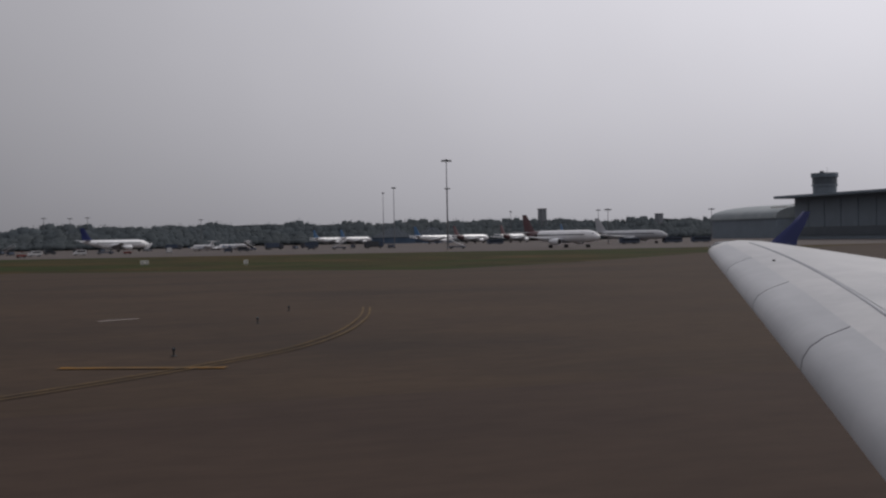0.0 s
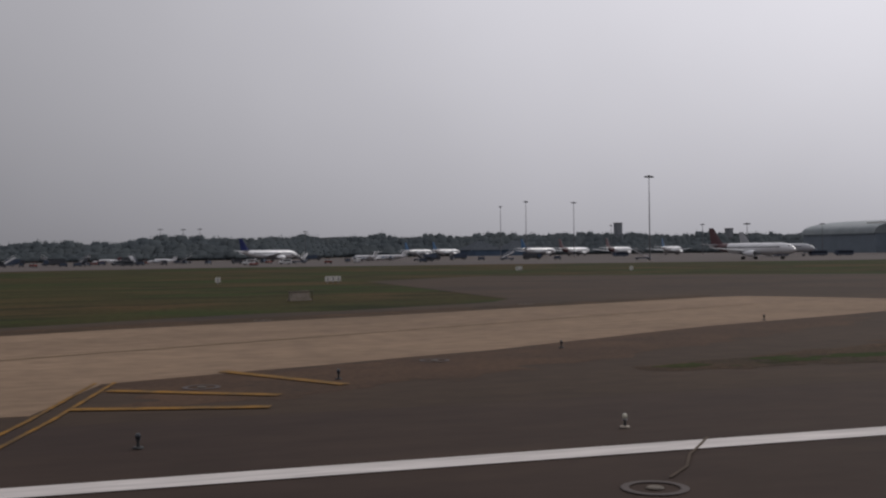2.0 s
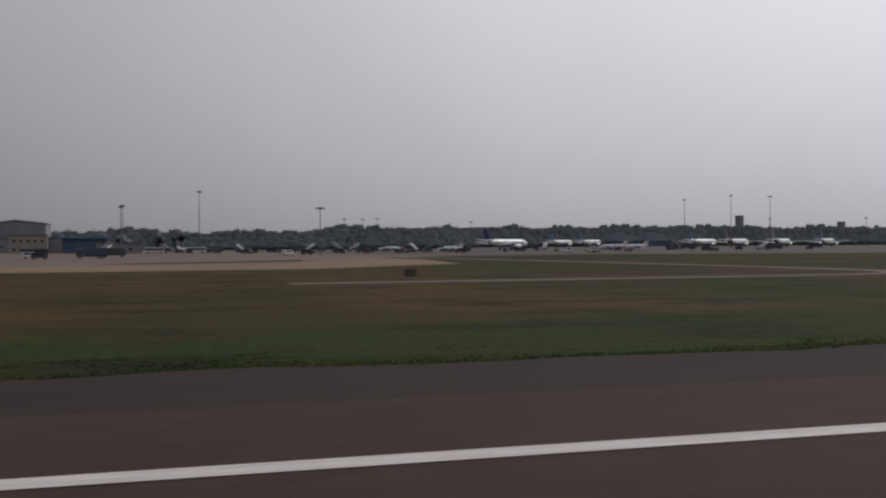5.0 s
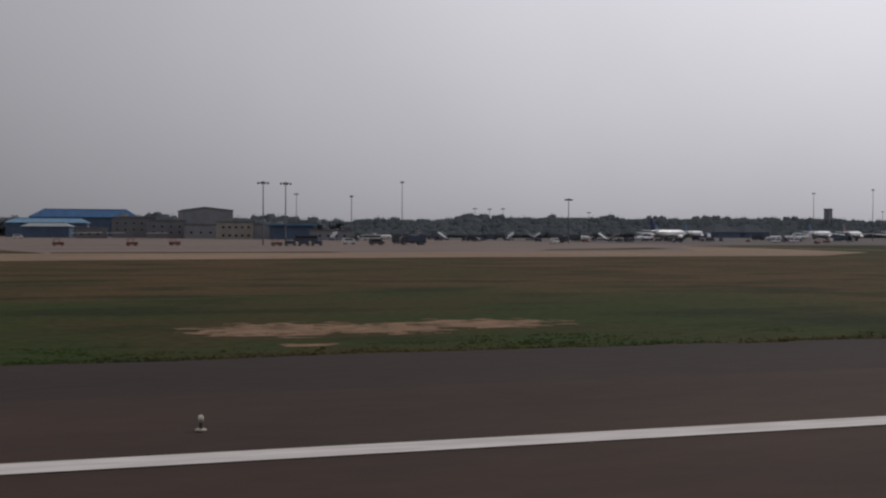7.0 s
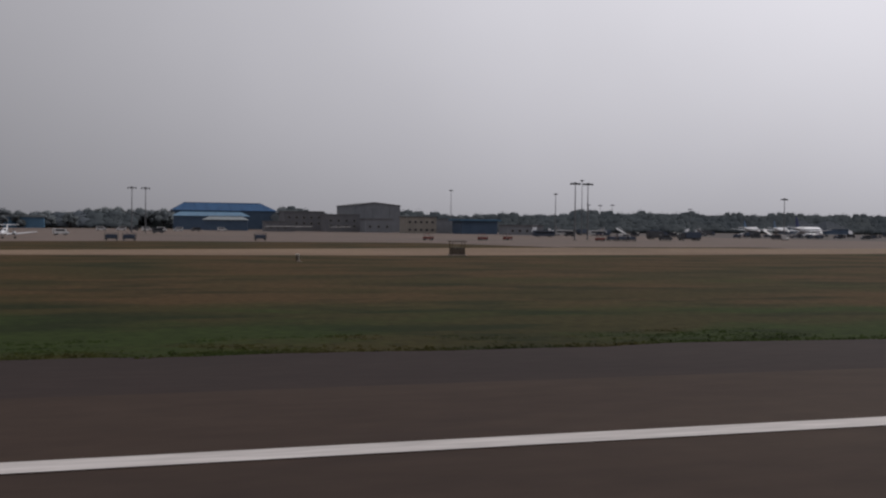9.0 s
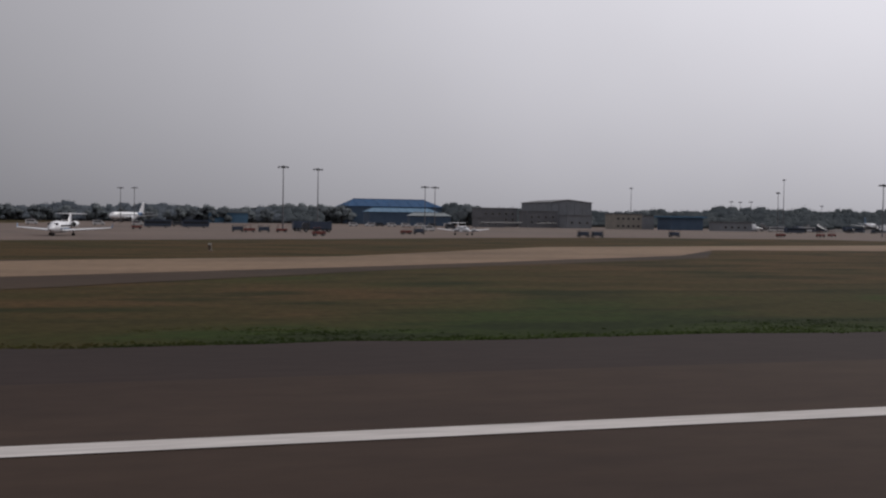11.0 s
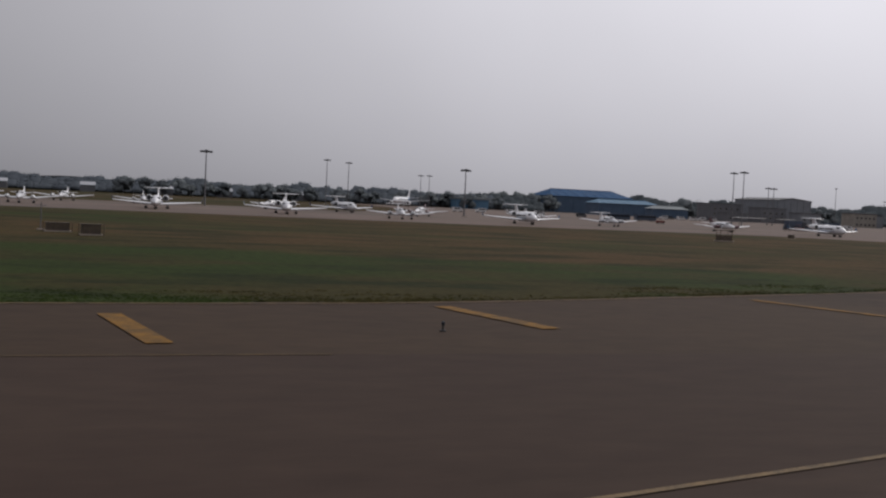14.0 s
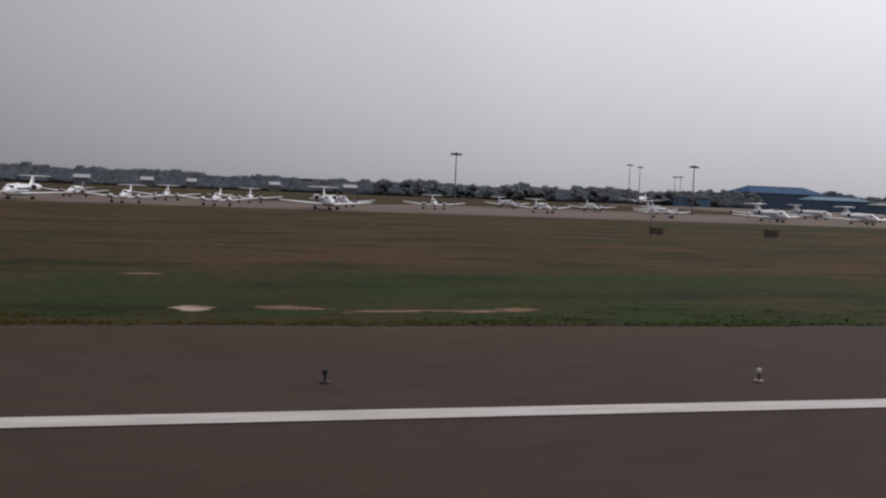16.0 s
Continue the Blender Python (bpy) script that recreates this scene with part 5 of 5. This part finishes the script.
# ---- trees ----
def leaf_cloud(rng, lumps, per, size, core=0.0):
    """Vertices and faces of many small leaf clumps spread over ellipsoid lumps (x, y, z, rx, ry, rz)."""
    verts, faces, normals = [], [], []
    for x, y, z, rx, ry, rz in lumps:
        d = rng.normal(size=(per, 3))
        d /= np.linalg.norm(d, axis=1)[:, None]
        p = np.array((x, y, z)) + d * np.array((rx, ry, rz)) * (0.55 + 0.5 * rng.random((per, 1)) ** 0.6)
        a = rng.normal(size=(per, 3))
        a /= np.linalg.norm(a, axis=1)[:, None]
        b = np.cross(a, rng.normal(size=(per, 3)))
        b /= np.linalg.norm(b, axis=1)[:, None]
        s = size * (0.6 + 0.8 * rng.random((per, 1)))
        b = np.where((np.cross(a, b) * d).sum(1)[:, None] < 0, -b, b)
        out = 0.3 * d + np.array((0, -0.3, 0.6))
        out /= np.linalg.norm(out, axis=1)[:, None]
        normals.extend(np.repeat(out, 4, axis=0).tolist())
        quad = np.stack((p - a * s, p - b * s * 0.85, p + a * s, p + b * s * 0.85), 1)
        base = len(verts)
        verts.extend(quad.reshape(-1, 3).tolist())
        faces.extend([base + 4 * k + j for j in range(4)] for k in range(per))
        if core:
            base = len(verts)
            for i in range(1, 5):
                for j in range(8):
                    q, w = math.pi * i / 5, 2 * math.pi * j / 8
                    k = core * (0.85 + 0.3 * rng.random())
                    verts.append((x + rx * k * math.sin(q) * math.cos(w), y + ry * k * math.sin(q) * math.sin(w), z + rz * k * math.cos(q)))
                    normals.append((0.3 * math.sin(q) * math.cos(w), 0.3 * math.sin(q) * math.sin(w) - 0.3, 0.3 * math.cos(q) + 0.6))
            for i in range(3):
                for j in range(8):
                    faces.append([base + 8 * i + j, base + 8 * i + 8 + j, base + 8 * i + 8 + (j + 1) % 8, base + 8 * i + (j + 1) % 8])
            faces.append([base + j for j in range(8)])
    return verts, faces, normals


def leaf_part(name, rng, lumps, per, size, material, parent=None, label="", core=0.0):
    verts, faces, normals = leaf_cloud(rng, lumps, per, size, core)
    me = bpy.data.meshes.new(name)
    me.from_pydata([(x * S, y * S, z * S) for x, y, z in verts], [], faces)
    me.normals_split_custom_set_from_vertices([Vector(v).normalized() for v in normals])
    me.materials.append(material)
    ob = new(name, me)
    if parent is not None:
        ob.parent = parent
    return tagged(ob, label)


def tree(seed, h, r):
    rng = np.random.default_rng(seed)
    top = thing("tree", "broad haze-greyed tree behind the apron", "tree", "trees near the hangars")
    bm = bm_new()
    rod(bm, (0, 0, 0), (0.2, 0.1, h * 0.45), 0.32, 0.2, 8)
    lumps = []
    for k in range(8):
        a, q = 2 * math.pi * (k / 8 + 0.1 * rng.random()), 0.35 + 0.4 * rng.random()
        tip = (r * q * math.cos(a), r * q * math.sin(a), h * (0.24 + 0.52 * rng.random()))
        rod(bm, (0.1, 0.05, h * (0.25 + 0.15 * rng.random())), tip, 0.14, 0.05, 6)
        lumps.append((*tip, r * (0.35 + 0.2 * rng.random()), r * (0.35 + 0.2 * rng.random()), h * (0.14 + 0.08 * rng.random())))
    lumps.append((0, 0, h * 0.8, r * 0.5, r * 0.5, h * 0.2))
    part("trunk", bm, M_BARK, top, "brown trunk and limbs")
    leaf_part("crown", rng, lumps, 300, 0.26, M_LEAF, top, "crown in haze-greyed green", 0.85)
    return top


spots = [(-420, 768, 13.6), (-409, 772, 14.4), (-414, 776, 12.8), (-400, 766, 14.8), (-392, 773, 13.4), (-386, 769, 14.2), (-378, 775, 13.0), (-370, 771, 14.0), (-364, 777, 11.6), (-405, 778, 13.8), (-382, 778, 12.4),
         (-301, 690, 15), (-292, 696, 14), (-430, 728, 10), (-444, 722, 11), (-458, 730, 9.5), (-470, 726, 12), (-482, 731, 11), (-575, 700, 10), (-590, 704, 10.5), (-602, 698, 11), (-640, 706, 10)]
rng = np.random.default_rng(21)
for k in range(30):
    spots.append((-700 + 260 * (k + rng.random()) / 30, 698 + 32 * rng.random(), 7 + 4.5 * rng.random()))
for k in range(10):
    spots.append((-312 + 150 * (k + rng.random()) / 10, 690 + 40 * rng.random(), 9 + 5 * rng.random()))
protos = [tree(k, 11.5, 4.8 + 0.6 * k) for k in range(3)]
for k, (x, y, h) in enumerate(spots):
    m = put(x, y, 0, 57 * k)
    ob = protos[k] if k < 3 else copy_thing(protos[k % 3], m)
    ob.matrix_basis = m @ Matrix.Scale(h / 11.5, 4)

# the belt of woods along the far boundary, set farther back and taller behind the terminal stands
def ease(x, a, b):
    u = min(1.0, max(0.0, (x - a) / (b - a)))
    return u * u * (3 - 2 * u)


def back(x):
    return 165 * ease(x, 10, 110)


def canopy(x):
    return 11.2 + 3.0 * ease(x, -470, -400) + 2.6 * ease(x, -90, -30) + 3.4 * ease(x, 10, 110)


rng = np.random.default_rng(11)
lumps = []
for row, (yy, hh) in enumerate(((738, 0.42), (748, 0.62), (760, 0.84), (777, 0.95), (796, 1.0))):
    x = -1500.0
    while x < 900:
        wide = 3.2 + 3.6 * rng.random()
        lift = canopy(x) + 3.0 * noise.noise((x * 0.006, row * 0.7, 0.5)) + 4.2 * noise.noise((x * 0.035, 2.0 + row, 0.5)) + 2.4 * noise.noise((x * 0.11, 5.0 + row, 0.5))
        h = max(3.6 if row < 2 else 7.0, lift * hh + 2.2 * (rng.random() - 0.4))
        if not (-392 < x < -286):
            lumps.append((x, yy + back(x) + 6 * (rng.random() - 0.5), h * 0.60, wide, wide, h * 0.37))
            lumps.append((x + 2 * (rng.random() - 0.5), yy + back(x) - 5 + 5 * (rng.random() - 0.5), h * 0.36, wide * 1.1, wide, h * 0.40))
        x += wide * 1.15
# the west stand gets the paler leaf colour, painted for thicker haze
for name, stand, leaf, label in (("far_woods", [q for q in lumps if q[0] > -420], M_WOODS, "belt of dark haze-tinted woods along the field boundary"),
                                ("west_woods", [q for q in lumps if q[0] <= -420], M_WOODS_HAZY, "belt of woods beyond the west field, haze in the leaf colour")):
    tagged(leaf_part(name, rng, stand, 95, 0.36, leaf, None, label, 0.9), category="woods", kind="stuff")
bm = bm_new()
prev = None
for i in range(241):
    x = -1500 + 10 * i
    h = canopy(x) - 2.4 + 2.4 * noise.noise((x * 0.02, 9.0, 0.0))
    now = tuple(bm.verts.new((x, back(x) + y, z)) for y, z in ((806, 0), (806, h), (826, h * 0.9)))
    if prev:
        bm.faces.new((prev[0], now[0], now[1], prev[1]))
        bm.faces.new((prev[1], now[1], now[2], prev[2]))
    prev = now
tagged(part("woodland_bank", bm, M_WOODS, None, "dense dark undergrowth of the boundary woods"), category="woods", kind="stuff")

# a ragged fringe of longer grass along the pavement edges, and loose tufts over the near grass
rng = np.random.default_rng(3)
quads = []


def blade(x, y, tall):
    a, w, h = 3.1 * (rng.random() - 0.5), 0.04 + 0.08 * rng.random(), tall * (0.4 + 0.6 * rng.random())
    c, s, lean = w * math.cos(a), 0.5 * w * math.sin(a), 0.06 * rng.normal()
    quads.extend(((x - c, y - s, 0.0), (x + c, y + s, 0.0), (x + 0.4 * c + lean, y + s + 0.03, h), (x - 0.5 * c + lean, y - s + 0.03, 0.8 * h)))


EDGE_A = [(-158, 37.4), (-560, 36.7)]
EDGE_B = [(-1000, 34.4), (-864, 34.3), (-793, 35), (-760, 36.3), (-746, 38.4), (-724, 41.6), (-709, 43.6), (-694, 48), (-675, 54.4), (-649, 62.3), (-632, 65)]
for line, wob in ((EDGE_A, 0.9), (EDGE_B, 0.7)):
    for (xa, ya), (xb, yb) in zip(line, line[1:]):
        for u in rng.random(int(math.hypot(xb - xa, yb - ya) * 40)):
            x, y = xa + (xb - xa) * u, ya + (yb - ya) * u
            y += wob * noise.noise((x * 0.23, y * 0.23, 3.1)) + 0.4 * wob * noise.noise((x * 0.9, y * 0.9, 7.7)) + 0.02 + 0.45 * rng.exponential()
            blade(x, y, 0.035 + 0.09 * rng.random() ** 2)
for x0, x1, edge, count in ((-560, -158, EDGE_A[::-1], 6000), (-960, -640, EDGE_B, 5000), (-57, -16, [(-57, 35), (-16, 35)], 1500)):
    for _ in range(count):
        x = x0 + (x1 - x0) * rng.random()
        y = float(np.interp(x, [q[0] for q in edge], [q[1] for q in edge])) + 0.6 + (9 if x0 == -57 else 5) * rng.random() ** 1.5
        clump = noise.noise((x * 0.12, y * 0.3, 5.5)) + 0.6 * noise.noise((x * 0.5, y * 0.9, 2.5))
        if clump < 0.05 or (x0 == -57 and within(green_island, -0.6)(x, y) < 0) or (x < -480 and x0 == -560 and y > 36 + 0.8 * (x + 575)):
            continue
        for _ in range(7):
            blade(x + 0.4 * rng.normal(), y + 0.2 * rng.normal(), 0.02 + 0.07 * clump)
me = bpy.data.meshes.new("grass_fringe")
me.from_pydata([(x * S, y * S, z * S) for x, y, z in quads], [], [(k, k + 1, k + 2, k + 3) for k in range(0, len(quads), 4)])
me.normals_split_custom_set_from_vertices([Vector((0, -0.3, 1)).normalized()] * len(quads))
me.materials.append(M_GRASS)
tagged(new("grass_fringe", me), "ragged fringe of longer grass at the pavement edge", "grass", kind="stuff")
